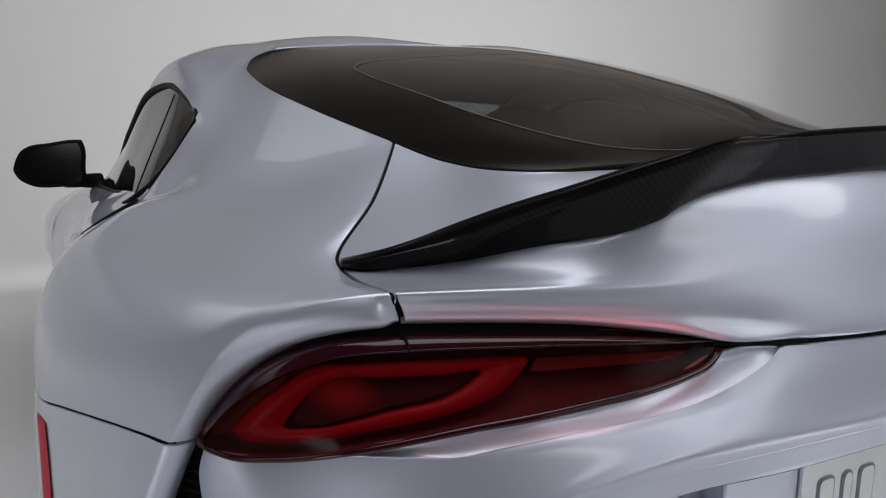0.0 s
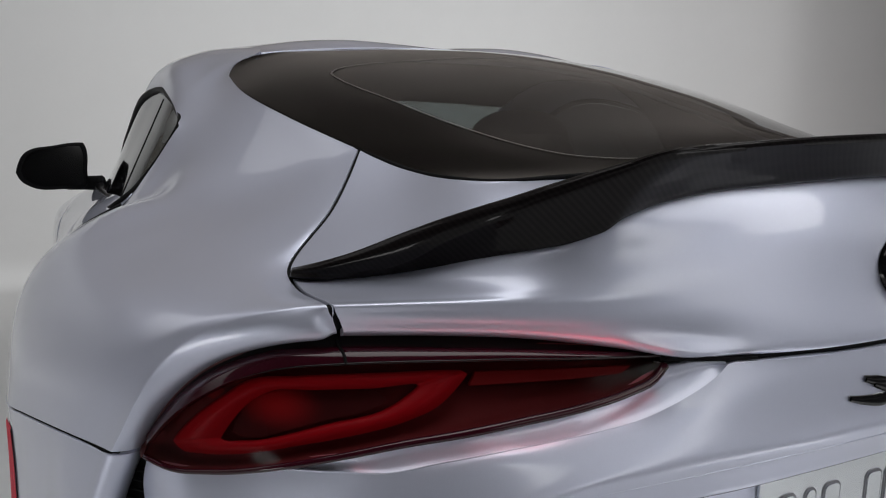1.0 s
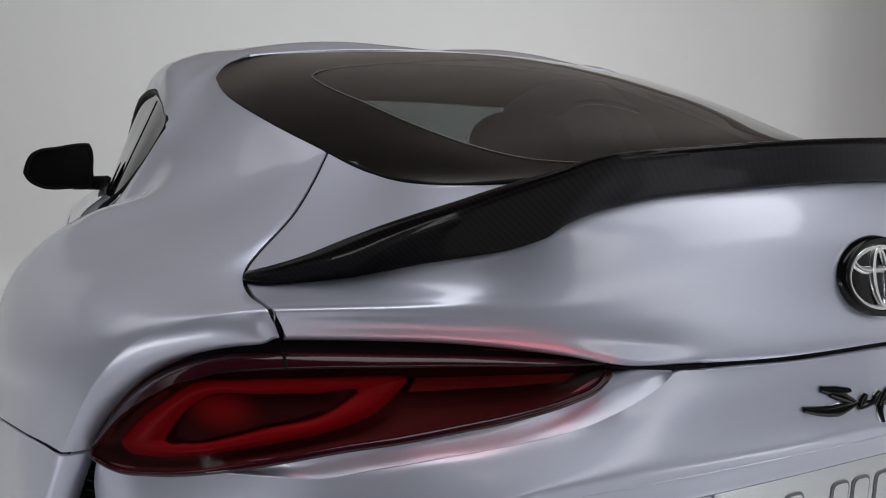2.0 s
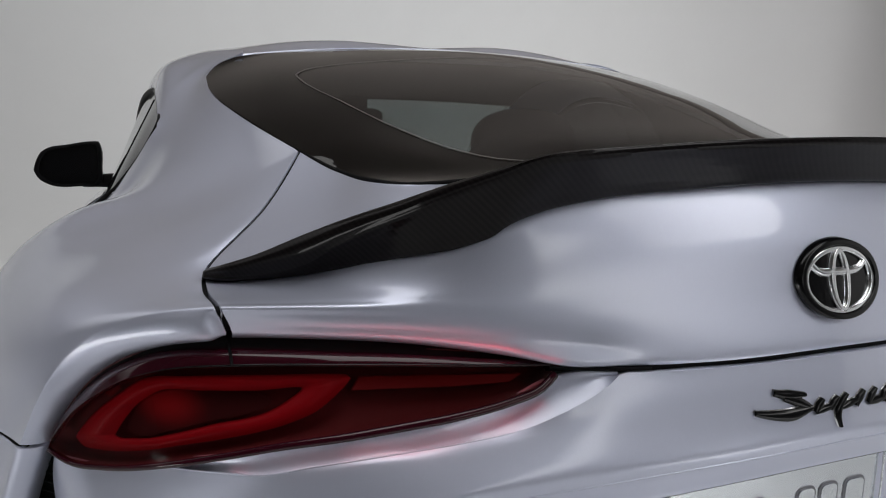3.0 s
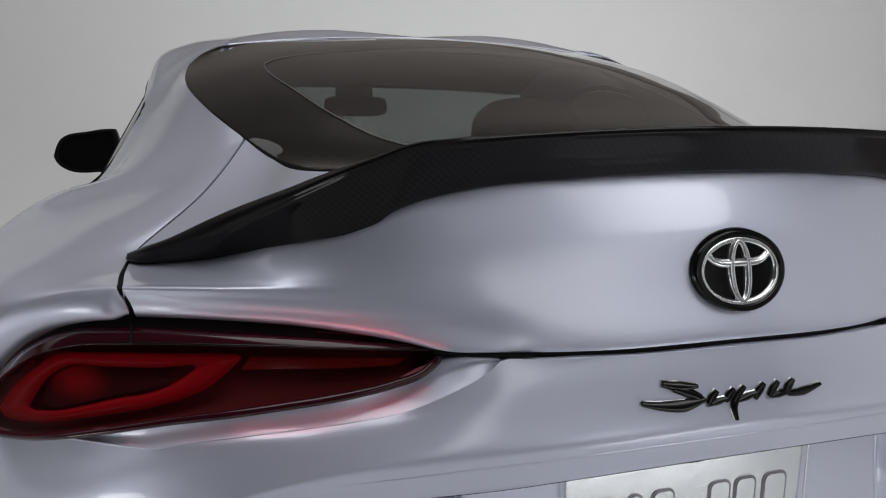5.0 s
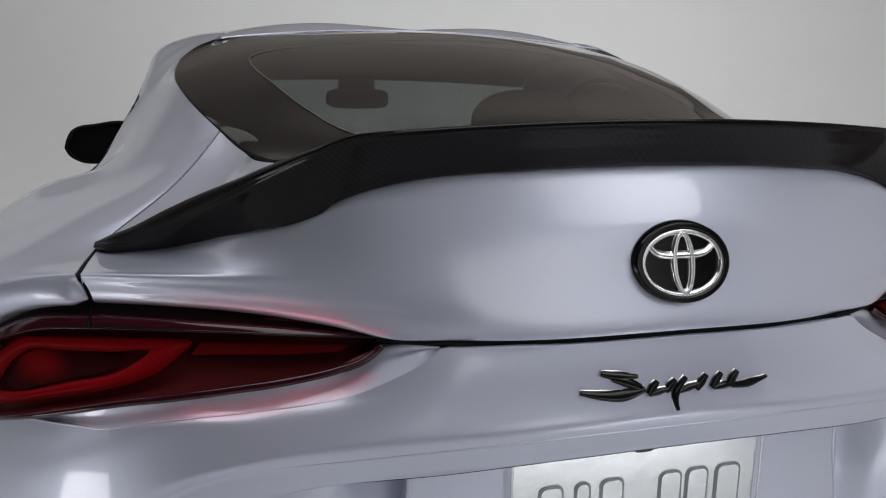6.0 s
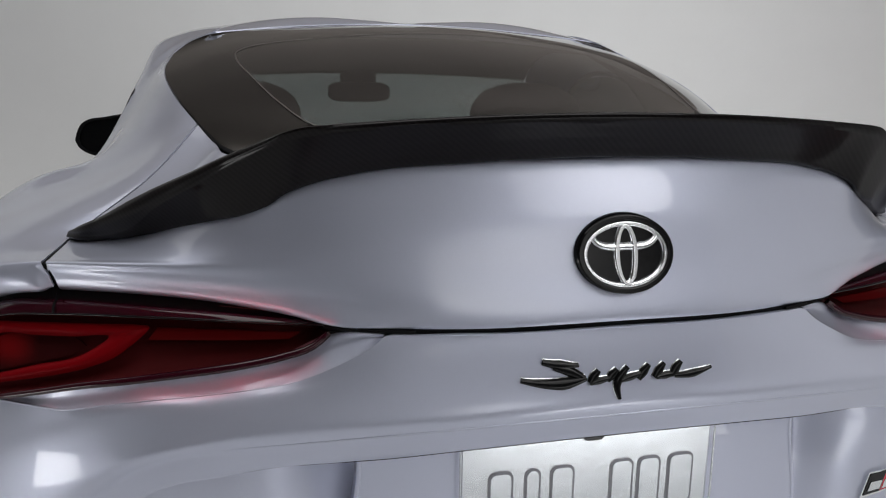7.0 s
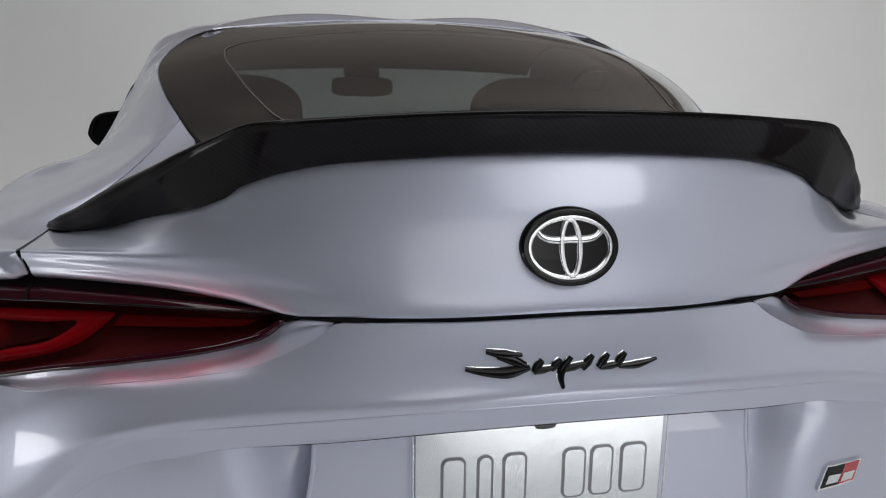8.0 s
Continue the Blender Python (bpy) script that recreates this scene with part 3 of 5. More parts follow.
# bumper between the corner vents: its upper edge is the fold of the lamp pockets and the shut line between them
POCKET_FOLD = [(-0.748, 0.340, 0.7255), (-0.700, 0.288, 0.7260), (-0.640, 0.222, 0.7440), (-0.600, 0.185, 0.7480), (-0.560, 0.157, 0.7500), (-0.522, 0.141, 0.7570), (-0.480, 0.126, 0.7630), (-0.430, 0.115, 0.7675), (-0.383, 0.103, 0.7735), (-0.332, 0.092, 0.782), (-0.286, 0.080, 0.801), (-0.255, 0.0745, 0.818), (-0.240, 0.073, 0.8295)]
LAMP_EDGE = [(-0.750, 0.345, 0.729), (-0.700, 0.293, 0.7295), (-0.640, 0.229, 0.7495), (-0.605, 0.198, 0.7595), (-0.575, 0.174, 0.7670), (-0.540, 0.156, 0.7745), (-0.500, 0.141, 0.782), (-0.458, 0.1305, 0.787), (-0.400, 0.118, 0.795), (-0.344, 0.113, 0.804), (-0.306, 0.108, 0.821), (-0.275, 0.096, 0.8300), (-0.242, 0.079, 0.8296)]
POCKET = Surf([
    [(x, y + 0.0015, z + 0.0002) for x, y, z in LAMP_EDGE[:-2]] + [(-0.272, 0.101, 0.8295), (-0.241, 0.083, 0.8290)],
    LAMP_EDGE,
    [(0.65 * a[0] + 0.35 * b[0], 0.65 * a[1] + 0.35 * b[1] + 0.0015, 0.65 * a[2] + 0.35 * b[2] - 0.0030) for a, b in zip(LAMP_EDGE, POCKET_FOLD)],
    [(0.25 * a[0] + 0.75 * b[0], 0.25 * a[1] + 0.75 * b[1] + 0.0010, 0.25 * a[2] + 0.75 * b[2] - 0.0020) for a, b in zip(LAMP_EDGE, POCKET_FOLD)],
    POCKET_FOLD,
])


class Across:
    """A sheet through curves that all run across the car: the same u lies at the same share of the width on each."""

    def __init__(self, curves, ref):
        self.rows = Surf(curves).rows
        run, dense = self.rows[ref]
        self.spread = (run, dense[:, 0] / abs(dense[0, 0]))
        u = np.linspace(0, 1, 15)
        s = np.array([self.place(i, u) for i in range(len(curves))])
        k = np.r_[0, np.cumsum(np.linalg.norm(np.diff(s, axis=0), axis=2).mean(1))]
        self.knots = k / k[-1]

    def place(self, i, u):
        run, dense = self.rows[i]
        x = np.interp(u, *self.spread) * abs(dense[0, 0])
        return np.stack([np.interp(x, dense[:, 0], dense[:, k]) for k in range(3)], -1)

    def at(self, u, v):
        u, v = np.broadcast_arrays(np.asarray(u, float), np.asarray(v, float))
        s = np.array([self.place(i, u.ravel()) for i in range(len(self.rows))])
        return hermite(self.knots, s, v.ravel()).reshape(*u.shape, 3)


CREASE = [(-0.735, 0.312, 0.560), (-0.660, 0.213, 0.585), (-0.600, 0.168, 0.612), (-0.5585, 0.1440, 0.6427), (-0.531, 0.1315, 0.6703), (-0.496, 0.1165, 0.6956), (-0.4523, 0.1005, 0.7128), (-0.4032, 0.0885, 0.7205), (-0.3236, 0.071, 0.7275), (-0.244, 0.0555, 0.7335), (-0.120, 0.037, 0.741), (0, 0.033, 0.7425)]
EDGE = [(-0.735, 0.3145, 0.520), (-0.660, 0.219, 0.545), (-0.600, 0.177, 0.575), (-0.5585, 0.1505, 0.605), (-0.531, 0.138, 0.632), (-0.496, 0.1235, 0.660), (-0.4523, 0.1070, 0.682), (-0.400, 0.0955, 0.6905), (-0.329, 0.084, 0.697), (-0.243, 0.063, 0.704), (-0.157, 0.051, 0.710), (0, 0.046, 0.713)]
DEEP = [(-0.735, 0.3150, 0.513), (-0.660, 0.2202, 0.538), (-0.600, 0.1786, 0.568), (-0.5585, 0.1518, 0.598), (-0.531, 0.1393, 0.625), (-0.496, 0.1248, 0.653), (-0.4523, 0.1085, 0.675), (-0.400, 0.0975, 0.6835), (-0.345, 0.102, 0.693), (-0.300, 0.134, 0.699), (-0.262, 0.140, 0.703), (-0.157, 0.121, 0.709), (0, 0.120, 0.711)]
between = lambda a, b, s: [tuple((1 - s) * p + s * q for p, q in zip(m, n)) for m, n in zip(a, b)]
UNDER = [(x + 0.004 * min(1.0, max(0.0, (-0.40 - x) / 0.08)), y + 0.0022, z - 0.0060 + 0.002 * min(1.0, max(0.0, (-0.40 - x) / 0.08))) for x, y, z in CREASE]
shift = lambda pts, y, z, far=0.40: [(a, b + y * min(1.0, max(0.08, (far - abs(a)) / 0.08)), c + z) for a, b, c in pts]
turned_in = lambda half, out=0.016, forward=0.042: sym([(half[0][0] - out, half[0][1] + forward, half[0][2]), (half[0][0] - 0.1 * out, half[0][1] + 0.1 * forward, half[0][2])] + list(half[1:]))
BUMPER = Across([
    turned_in(POCKET_FOLD + [(-0.225, 0.069, 0.8297), (-0.180, 0.058, 0.8293), (-0.120, 0.049, 0.8295), (0, 0.040, 0.831)], 0.003, 0.012),
    turned_in([(-0.745, 0.331, 0.702), (-0.700, 0.274, 0.698), (-0.620, 0.192, 0.719), (-0.530, 0.139, 0.747), (-0.470, 0.1165, 0.757), (-0.420, 0.1055, 0.762), (-0.370, 0.0935, 0.768), (-0.320, 0.0825, 0.776), (-0.275, 0.0735, 0.790), (-0.230, 0.0645, 0.810), (-0.120, 0.0465, 0.814), (0, 0.0375, 0.816)], 0.010, 0.030),
    turned_in([(-0.737, 0.316, 0.655), (-0.680, 0.238, 0.668), (-0.560, 0.145, 0.706), (-0.430, 0.098, 0.735), (-0.300, 0.068, 0.757), (-0.150, 0.044, 0.770), (0, 0.034, 0.775)]),
    turned_in(CREASE),
    turned_in(UNDER),
    turned_in(between(UNDER, EDGE, 0.4)),
    turned_in(between(UNDER, EDGE, 0.85)),
    turned_in(EDGE),
    turned_in(shift(EDGE, 0.0045, -0.0014)),
    turned_in(DEEP),
    turned_in(shift(DEEP, 0.0012, -0.0065)),
    turned_in([(-0.735, 0.318, 0.470), (-0.680, 0.245, 0.490), (-0.560, 0.160, 0.540), (-0.450, 0.122, 0.585), (-0.385, 0.108, 0.600), (-0.340, 0.110, 0.605), (-0.296, 0.138, 0.605), (-0.262, 0.142, 0.605), (-0.150, 0.122, 0.605), (0, 0.121, 0.605)]),
    turned_in([(-0.735, 0.325, 0.420), (-0.680, 0.252, 0.430), (-0.560, 0.178, 0.455), (-0.450, 0.138, 0.470), (-0.385, 0.122, 0.490), (-0.340, 0.122, 0.500), (-0.300, 0.146, 0.500), (-0.262, 0.150, 0.500), (-0.150, 0.130, 0.500), (0, 0.130, 0.500)]),
    turned_in([(-0.735, 0.380, 0.220), (-0.680, 0.300, 0.200), (-0.560, 0.230, 0.200), (-0.450, 0.190, 0.200), (-0.385, 0.170, 0.200), (-0.335, 0.165, 0.200), (-0.290, 0.160, 0.200), (-0.262, 0.160, 0.200), (-0.150, 0.160, 0.200), (0, 0.160, 0.200)]),
], 3)
BUMPER_V = np.concatenate([np.linspace(a, b, n, endpoint=False) for a, b, n in zip(BUMPER.knots[:-1], BUMPER.knots[1:], (8, 14, 14, 4, 6, 6, 3, 3, 8, 3, 14, 10, 11))] + [[1.0]])


def bumper_keep(us, vs):
    out = abs(np.interp(us, *BUMPER.spread)) * 0.735
    lip = np.clip((0.40 - out) / 0.05, 0, 1)
    crease = np.clip((0.60 - out) / 0.08, 0, 1)
    ends = np.clip((out - 0.22) / 0.05, 0, 1)
    k = BUMPER.knots
    near = lambda v, w: np.clip(1.6 - np.abs(vs - v) / w, 0, 1)[:, None]
    return np.maximum.reduce([near(0.5 * (k[3] + k[4]), 0.012) * crease, near(k[7], 0.008) * lip, near(k[8], 0.008) * lip, near(k[9], 0.012) * lip, near(k[10], 0.012) * lip, 0.9 * near(0.0, 0.03) * ends])


bumper = sheet("bumper", BUMPER, 201, 0, PAINT, car, "silver rear bumper cover with a plate recess", gap=(0, 0, 0.0018, 0.0018), relax=120, vs=BUMPER_V, keep=bumper_keep, even=25, evenly=lambda vs: np.clip((BUMPER.knots[3] - vs) / (0.5 * BUMPER.knots[3]), 0, 1))
for right in (False, True):
    hollow = POCKET.at(*np.meshgrid(np.linspace(0, 1, 90), np.linspace(0, 1, 14))).reshape(-1, 3)
    part("lamp_pocket", hollow * ((-1, 1, 1) if right else (1, 1, 1)), grid_faces(14, 90), PAINT, bumper, "hollow under the lamp")
    # bead added along the fold to catch a bright line of light
    tube("pocket_edge", [(x, y + 0.0006, z - 0.0008) for x, y, z in POCKET_FOLD[1:-1]], [0.0004, 0.0012, 0.0014, 0.0014, 0.0012, 0.0003], PAINT, bumper, "fine rounded edge below the lamp", sides=10, n=120, mirrored=right)

# bead added along the crease to catch the tall box's light
bead = [tuple(q + (0, 0.0004, 0.0)) for q in BUMPER.at(np.linspace(0.26, 0.74, 40), 0.6 * BUMPER.knots[3] + 0.4 * BUMPER.knots[4])]
tube("crease_edge", bead, [0.0003, 0.0012, 0.0014, 0.0014, 0.0014, 0.0012, 0.0003], PAINT, bumper, "fine rounded crease above the plate", sides=10, n=160)

# quarter panels
QUARTER = Surf([
    [(-0.591, 0.2365, 0.8915), (-0.630, 0.254, 0.887), (-0.670, 0.279, 0.8765), (-0.709, 0.3045, 0.8555), (-0.736, 0.3215, 0.828), (-0.757, 0.331, 0.796), (-0.7735, 0.345, 0.760), (-0.783, 0.3605, 0.7365)],
    [(-0.592, 0.2455, 0.892), (-0.633, 0.264, 0.8885), (-0.676, 0.289, 0.879), (-0.719, 0.316, 0.859), (-0.748, 0.336, 0.830), (-0.768, 0.350, 0.796), (-0.783, 0.366, 0.760), (-0.792, 0.380, 0.7365)],
    [(-0.597, 0.315, 0.895), (-0.660, 0.325, 0.890), (-0.730, 0.345, 0.868), (-0.785, 0.385, 0.815), (-0.818, 0.425, 0.7385)],
    [(-0.592, 0.375, 0.903), (-0.670, 0.390, 0.900), (-0.750, 0.420, 0.878), (-0.815, 0.465, 0.815), (-0.848, 0.505, 0.7312)],
    [(-0.550, 0.445, 0.930), (-0.650, 0.475, 0.912), (-0.750, 0.510, 0.892), (-0.833, 0.550, 0.830), (-0.875, 0.590, 0.7205)],
    [(-0.507, 0.483, 0.969), (-0.600, 0.540, 0.940), (-0.710, 0.590, 0.912), (-0.803, 0.620, 0.882), (-0.870, 0.650, 0.802), (-0.897, 0.670, 0.7085)],
    [(-0.449, 0.549, 1.041), (-0.540, 0.610, 0.985), (-0.640, 0.670, 0.942), (-0.760, 0.710, 0.918), (-0.837, 0.730, 0.875), (-0.890, 0.740, 0.792), (-0.907, 0.745, 0.700)],
    [(-0.500, 0.728, 1.093), (-0.570, 0.770, 1.030), (-0.650, 0.810, 0.970), (-0.750, 0.840, 0.934), (-0.838, 0.850, 0.894), (-0.896, 0.850, 0.802), (-0.914, 0.850, 0.700)],
    [(-0.531, 0.905, 1.144), (-0.580, 0.930, 1.080), (-0.640, 0.960, 1.010), (-0.710, 0.980, 0.955), (-0.790, 0.980, 0.924), (-0.857, 0.975, 0.878), (-0.902, 0.960, 0.790), (-0.917, 0.950, 0.695)],
    [(-0.528, 1.050, 1.187), (-0.575, 1.050, 1.140), (-0.622, 1.060, 1.090), (-0.670, 1.085, 1.020), (-0.715, 1.095, 0.965), (-0.790, 1.080, 0.920), (-0.852, 1.065, 0.870), (-0.896, 1.055, 0.790), (-0.912, 1.050, 0.690)],
])
SIDE_U = np.linspace(0, 1, 89)
TIP = int(np.argmin(np.linalg.norm(QUARTER.at(SIDE_U, 1.0) - (-0.622, 1.060, 1.091), axis=1)))
RAIL = Surf([
    QUARTER.at(SIDE_U[:TIP + 1], 1.0),
    [(-0.500, 1.110, 1.218), (-0.562, 1.125, 1.188), (-0.618, 1.140, 1.128)],
    [(-0.450, 1.132, 1.243), (-0.530, 1.200, 1.230), (-0.598, 1.240, 1.200), (-0.618, 1.260, 1.164)],
    [(-0.459, 1.400, 1.285), (-0.540, 1.415, 1.270), (-0.602, 1.435, 1.238), (-0.620, 1.450, 1.194)],
    [(-0.475, 1.600, 1.284), (-0.556, 1.615, 1.264), (-0.618, 1.625, 1.228), (-0.636, 1.630, 1.184)],
    [(-0.530, 1.840, 1.205), (-0.610, 1.860, 1.175), (-0.662, 1.870, 1.098)],
    [(-0.630, 2.130, 1.060), (-0.675, 2.160, 1.030), (-0.698, 2.170, 0.968)],
    [(-0.690, 2.330, 0.950), (-0.715, 2.340, 0.946), (-0.728, 2.350, 0.936)],
])


# rim round the lamp, part of the same pressing
BROW = Surf([
    [(-0.591, 0.2365, 0.8910), (-0.630, 0.254, 0.8865), (-0.670, 0.279, 0.876), (-0.709, 0.3045, 0.855), (-0.736, 0.3215, 0.8275), (-0.757, 0.331, 0.7955), (-0.773, 0.345, 0.7595), (-0.782, 0.3605, 0.7365)],
    [(-0.589, 0.231, 0.884), (-0.627, 0.2475, 0.8795), (-0.665, 0.272, 0.869), (-0.7025, 0.3000, 0.8495), (-0.7295, 0.3195, 0.823), (-0.7505, 0.331, 0.792), (-0.767, 0.3445, 0.757), (-0.776, 0.3590, 0.7360)],
    [(-0.581, 0.227, 0.860), (-0.619, 0.245, 0.858), (-0.652, 0.269, 0.850), (-0.685, 0.297, 0.835), (-0.710, 0.322, 0.812), (-0.731, 0.340, 0.785), (-0.750, 0.353, 0.752), (-0.758, 0.3615, 0.7355)],
    [(-0.580, 0.243, 0.855), (-0.614, 0.261, 0.853), (-0.644, 0.284, 0.845), (-0.676, 0.313, 0.830), (-0.701, 0.338, 0.807), (-0.722, 0.356, 0.780), (-0.741, 0.369, 0.750), (-0.749, 0.377, 0.7345)],
])


def haunch(p):
    """The crest of the haunch above the wheel, and the dip between it and the window's foot."""
    p = np.array(p, float)
    x, y = p[..., 0], p[..., 1]
    p[..., 2] += np.exp(-((x + 0.755) / 0.062) ** 2) * (0.010 * np.exp(-((y - 0.87) / 0.085) ** 2) - 0.014 * np.exp(-((y - 1.085) / 0.085) ** 2))
    p[..., 2] += 0.007 * np.exp(-((x + 0.71) / 0.060) ** 2 - ((y - 0.84) / 0.075) ** 2) - 0.014 * np.exp(-((x + 0.675) / 0.045) ** 2 - ((y - 0.985) / 0.070) ** 2)
    return p


def side_panel(right):
    """Wing, roof pillar and roof rail, pressed in one piece."""
    a = QUARTER.at(*np.meshgrid(SIDE_U, np.linspace(0, 1, 121) ** 1.3))
    ease = np.clip((np.arange(121) - 4) / 14, 0, 1)[:, None, None]
    a = a + (fair(a, 4, 60) - a) * ease
    a = settle(a + (fair(a, 8, 12) - a) * ease, 400)
    a = haunch(a)
    v = np.linspace(0, 1, 121) ** 1.3
    ends = np.array([QUARTER.row(k, np.zeros(1)) for k in range(10)])[:, 0]
    edge = np.where((v < QUARTER.knots[6])[:, None], hermite(QUARTER.knots[:7], ends[:7], np.minimum(v, QUARTER.knots[6])), hermite(QUARTER.knots[6:], ends[6:], np.maximum(v, QUARTER.knots[6])))
    line, inner = HATCH.at(0.0, np.linspace(0, 0.97, 400)), HATCH.at(0.02, np.linspace(0, 0.97, 400))
    away = line - inner
    away /= np.linalg.norm(away, axis=1, keepdims=True)

    def beside(p):
        k = np.linalg.norm(line[None] - p[:, None], axis=2).argmin(1)
        return line[k] + away[k] * 0.0004

    first = v <= QUARTER.knots[6]
    edge[first] = beside(edge[first])
    a += (edge - a[:, 0])[:, None] * np.exp(-(np.arange(89) / 5.0) ** 2)[None, :, None]
    b = settle(RAIL.at(*np.meshgrid(np.linspace(0, 1, TIP + 1), np.linspace(0, 1, 70))), 60)
    b[0] = a[-1, :TIP + 1]
    low = BROW.at(*np.meshgrid(SIDE_U, np.linspace(0, 1, 30)))
    low += (a[0] - low[0])[None] * np.linspace(1, 0, 30)[:, None, None] ** 3
    low[1:] += (beside(low[1:, 0]) - low[1:, 0])[:, None] * np.exp(-(np.arange(89) / 4.0) ** 2)[None, :, None]
    bm = bmesh.new()
    for g in (a, b, low):
        nv, nu = g.shape[:2]
        vs = [bm.verts.new(q) for q in g.reshape(-1, 3)]
        for f in grid_faces(nv, nu):
            bm.faces.new([vs[k] for k in f])
    bmesh.ops.remove_doubles(bm, verts=bm.verts[:], dist=0.0002)
    seam = [Vector(q) for q in a[-1, :TIP + 1:4]]
    near = [v for v in bm.verts if not v.is_boundary and min((v.co - q).length for q in seam) < 0.07]
    for _ in range(60):
        bmesh.ops.smooth_vert(bm, verts=near, factor=0.5, use_axis_x=True, use_axis_y=True, use_axis_z=True)
    bmesh.ops.recalc_face_normals(bm, faces=bm.faces[:])
    mid = min(bm.faces, key=lambda f: (f.calc_center_median() - Vector((-0.85, 0.8, 0.88))).length)
    if mid.normal.x > 0:
        bmesh.ops.reverse_faces(bm, faces=bm.faces[:])
    # rolled edges
    edge = [e for e in bm.edges if e.is_boundary]
    lift = {v: v.normal.copy() for e in edge for v in e.verts}
    made = bmesh.ops.extrude_edge_only(bm, edges=edge)["geom"]
    for v in made:
        if isinstance(v, bmesh.types.BMVert):
            old = min((w.other_vert(v) for w in v.link_edges if w.other_vert(v) in lift), key=lambda w: (w.co - v.co).length)
            v.co = v.co - lift[old] * 0.014
    if right:
        bmesh.ops.scale(bm, vec=(-1, 1, 1), verts=bm.verts[:])
        bmesh.ops.reverse_faces(bm, faces=bm.faces[:])
    ob = bm_part("quarter_panel", bm, PAINT, car, "silver rear wing flowing into the roof pillar")
    ob.data.set_sharp_from_angle(angle=radians(50))


for right in (False, True):
    side_panel(right)

# bumper corners below the wing
CORNER = Surf([
    [(-0.749, 0.376, 0.7315), (-0.758, 0.3625, 0.7325), (-0.7825, 0.3605, 0.7335), (-0.793, 0.379, 0.7340), (-0.818, 0.425, 0.7360), (-0.848, 0.505, 0.7287), (-0.875, 0.590, 0.7180), (-0.897, 0.670, 0.7060), (-0.908, 0.745, 0.697), (-0.914, 0.850, 0.690)],
    [(-0.778, 0.402, 0.645), (-0.786, 0.388, 0.645), (-0.810, 0.385, 0.645), (-0.8185, 0.402, 0.645), (-0.834, 0.442, 0.643), (-0.854, 0.515, 0.635), (-0.878, 0.600, 0.638), (-0.897, 0.680, 0.636), (-0.909, 0.750, 0.634), (-0.917, 0.835, 0.632)],
    [(-0.790, 0.425, 0.500), (-0.798, 0.410, 0.500), (-0.820, 0.405, 0.500), (-0.827, 0.420, 0.500), (-0.839, 0.458, 0.500), (-0.857, 0.525, 0.500), (-0.878, 0.597, 0.498), (-0.896, 0.660, 0.496), (-0.908, 0.720, 0.494), (-0.917, 0.790, 0.492)],
    [(-0.785, 0.440, 0.220), (-0.793, 0.426, 0.220), (-0.812, 0.420, 0.220), (-0.819, 0.434, 0.220), (-0.830, 0.468, 0.220), (-0.842, 0.515, 0.220), (-0.858, 0.570, 0.220), (-0.868, 0.600, 0.220), (-0.874, 0.620, 0.220), (-0.879, 0.640, 0.220)],
])
for right in (False, True):
    sheet("bumper_corner", CORNER, 90, 50, PAINT, car, "silver bumper corner", mirrored=right)

# black strips that close the shut lines from behind
SEALS = {
    "hatch_seal": [(-0.300, 0.116, 0.835), (-0.238, 0.088, 0.834), (-0.120, 0.064, 0.833), (0, 0.056, 0.835), (0.120, 0.064, 0.833), (0.238, 0.088, 0.834), (0.300, 0.116, 0.835)],
}
for right in (False, True):
    tube("shut_line", [(-0.300, 0.1045, 0.8338), (-0.275, 0.0935, 0.8328), (-0.242, 0.0775, 0.8325), (-0.212, 0.0665, 0.8325)], [0.0022, 0.0022, 0.0022, 0.0016], GAP, car, "black shut line below the hatch", n=30, mirrored=right)
for name, line in SEALS.items():
    tube(name, line, 0.008, GAP, car, "black rubber hatch seal", n=60)
for right in (False, True):
    tube("side_seal", seam_line(HATCH, 0.0, np.linspace(0.0, 0.97, 28), 0.0065), 0.0048, GAP, car, "black rubber hatch seal", n=90, mirrored=right)
    tube("door_seal", [tuple(q) for q in haunch([(-0.728, 1.094, 0.9555), (-0.790, 1.084, 0.9215), (-0.830, 1.0745, 0.8915)])], [0.0042, 0.0042, 0.0035, 0.0008], GAP, car, "black door shut line", n=50, mirrored=right)
    tube("wing_seal", seam_line(CORNER, np.linspace(0.06, 0.97, 24), 0.0, 0.0065), 0.0048, GAP, car, "black seam filler", n=90, mirrored=right)
    tube("glass_seal", [(-0.440, 1.135, 1.232), (-0.490, 1.110, 1.210), (-0.520, 1.050, 1.180), (-0.521, 0.905, 1.134), (-0.489, 0.725, 1.083), (-0.439, 0.550, 1.033)], 0.008, GAP, car, "black window seal", n=70, mirrored=right)
rim = [tuple(q + (0, 0.0008, -0.0022)) for q in list(GLASS_ROWS.at(0.0, np.linspace(0.62, 0.985, 12))) + list(GLASS_ROWS.at(np.linspace(0.03, 0.97, 30), 1.0)) + list(GLASS_ROWS.at(1.0, np.linspace(0.985, 0.62, 12)))]
tube("glass_foot_seal", rim, [0.0005, 0.0030, 0.0030, 0.0030, 0.0030, 0.0030, 0.0030, 0.0005], GAP, car, "black window seal", n=160)
tube("roof_seal", [(-0.450, 1.130, 1.228), (-0.276, 1.164, 1.252), (0, 1.181, 1.265), (0.276, 1.164, 1.252), (0.450, 1.130, 1.228)], 0.009, GAP, car, "black window seal", n=60)


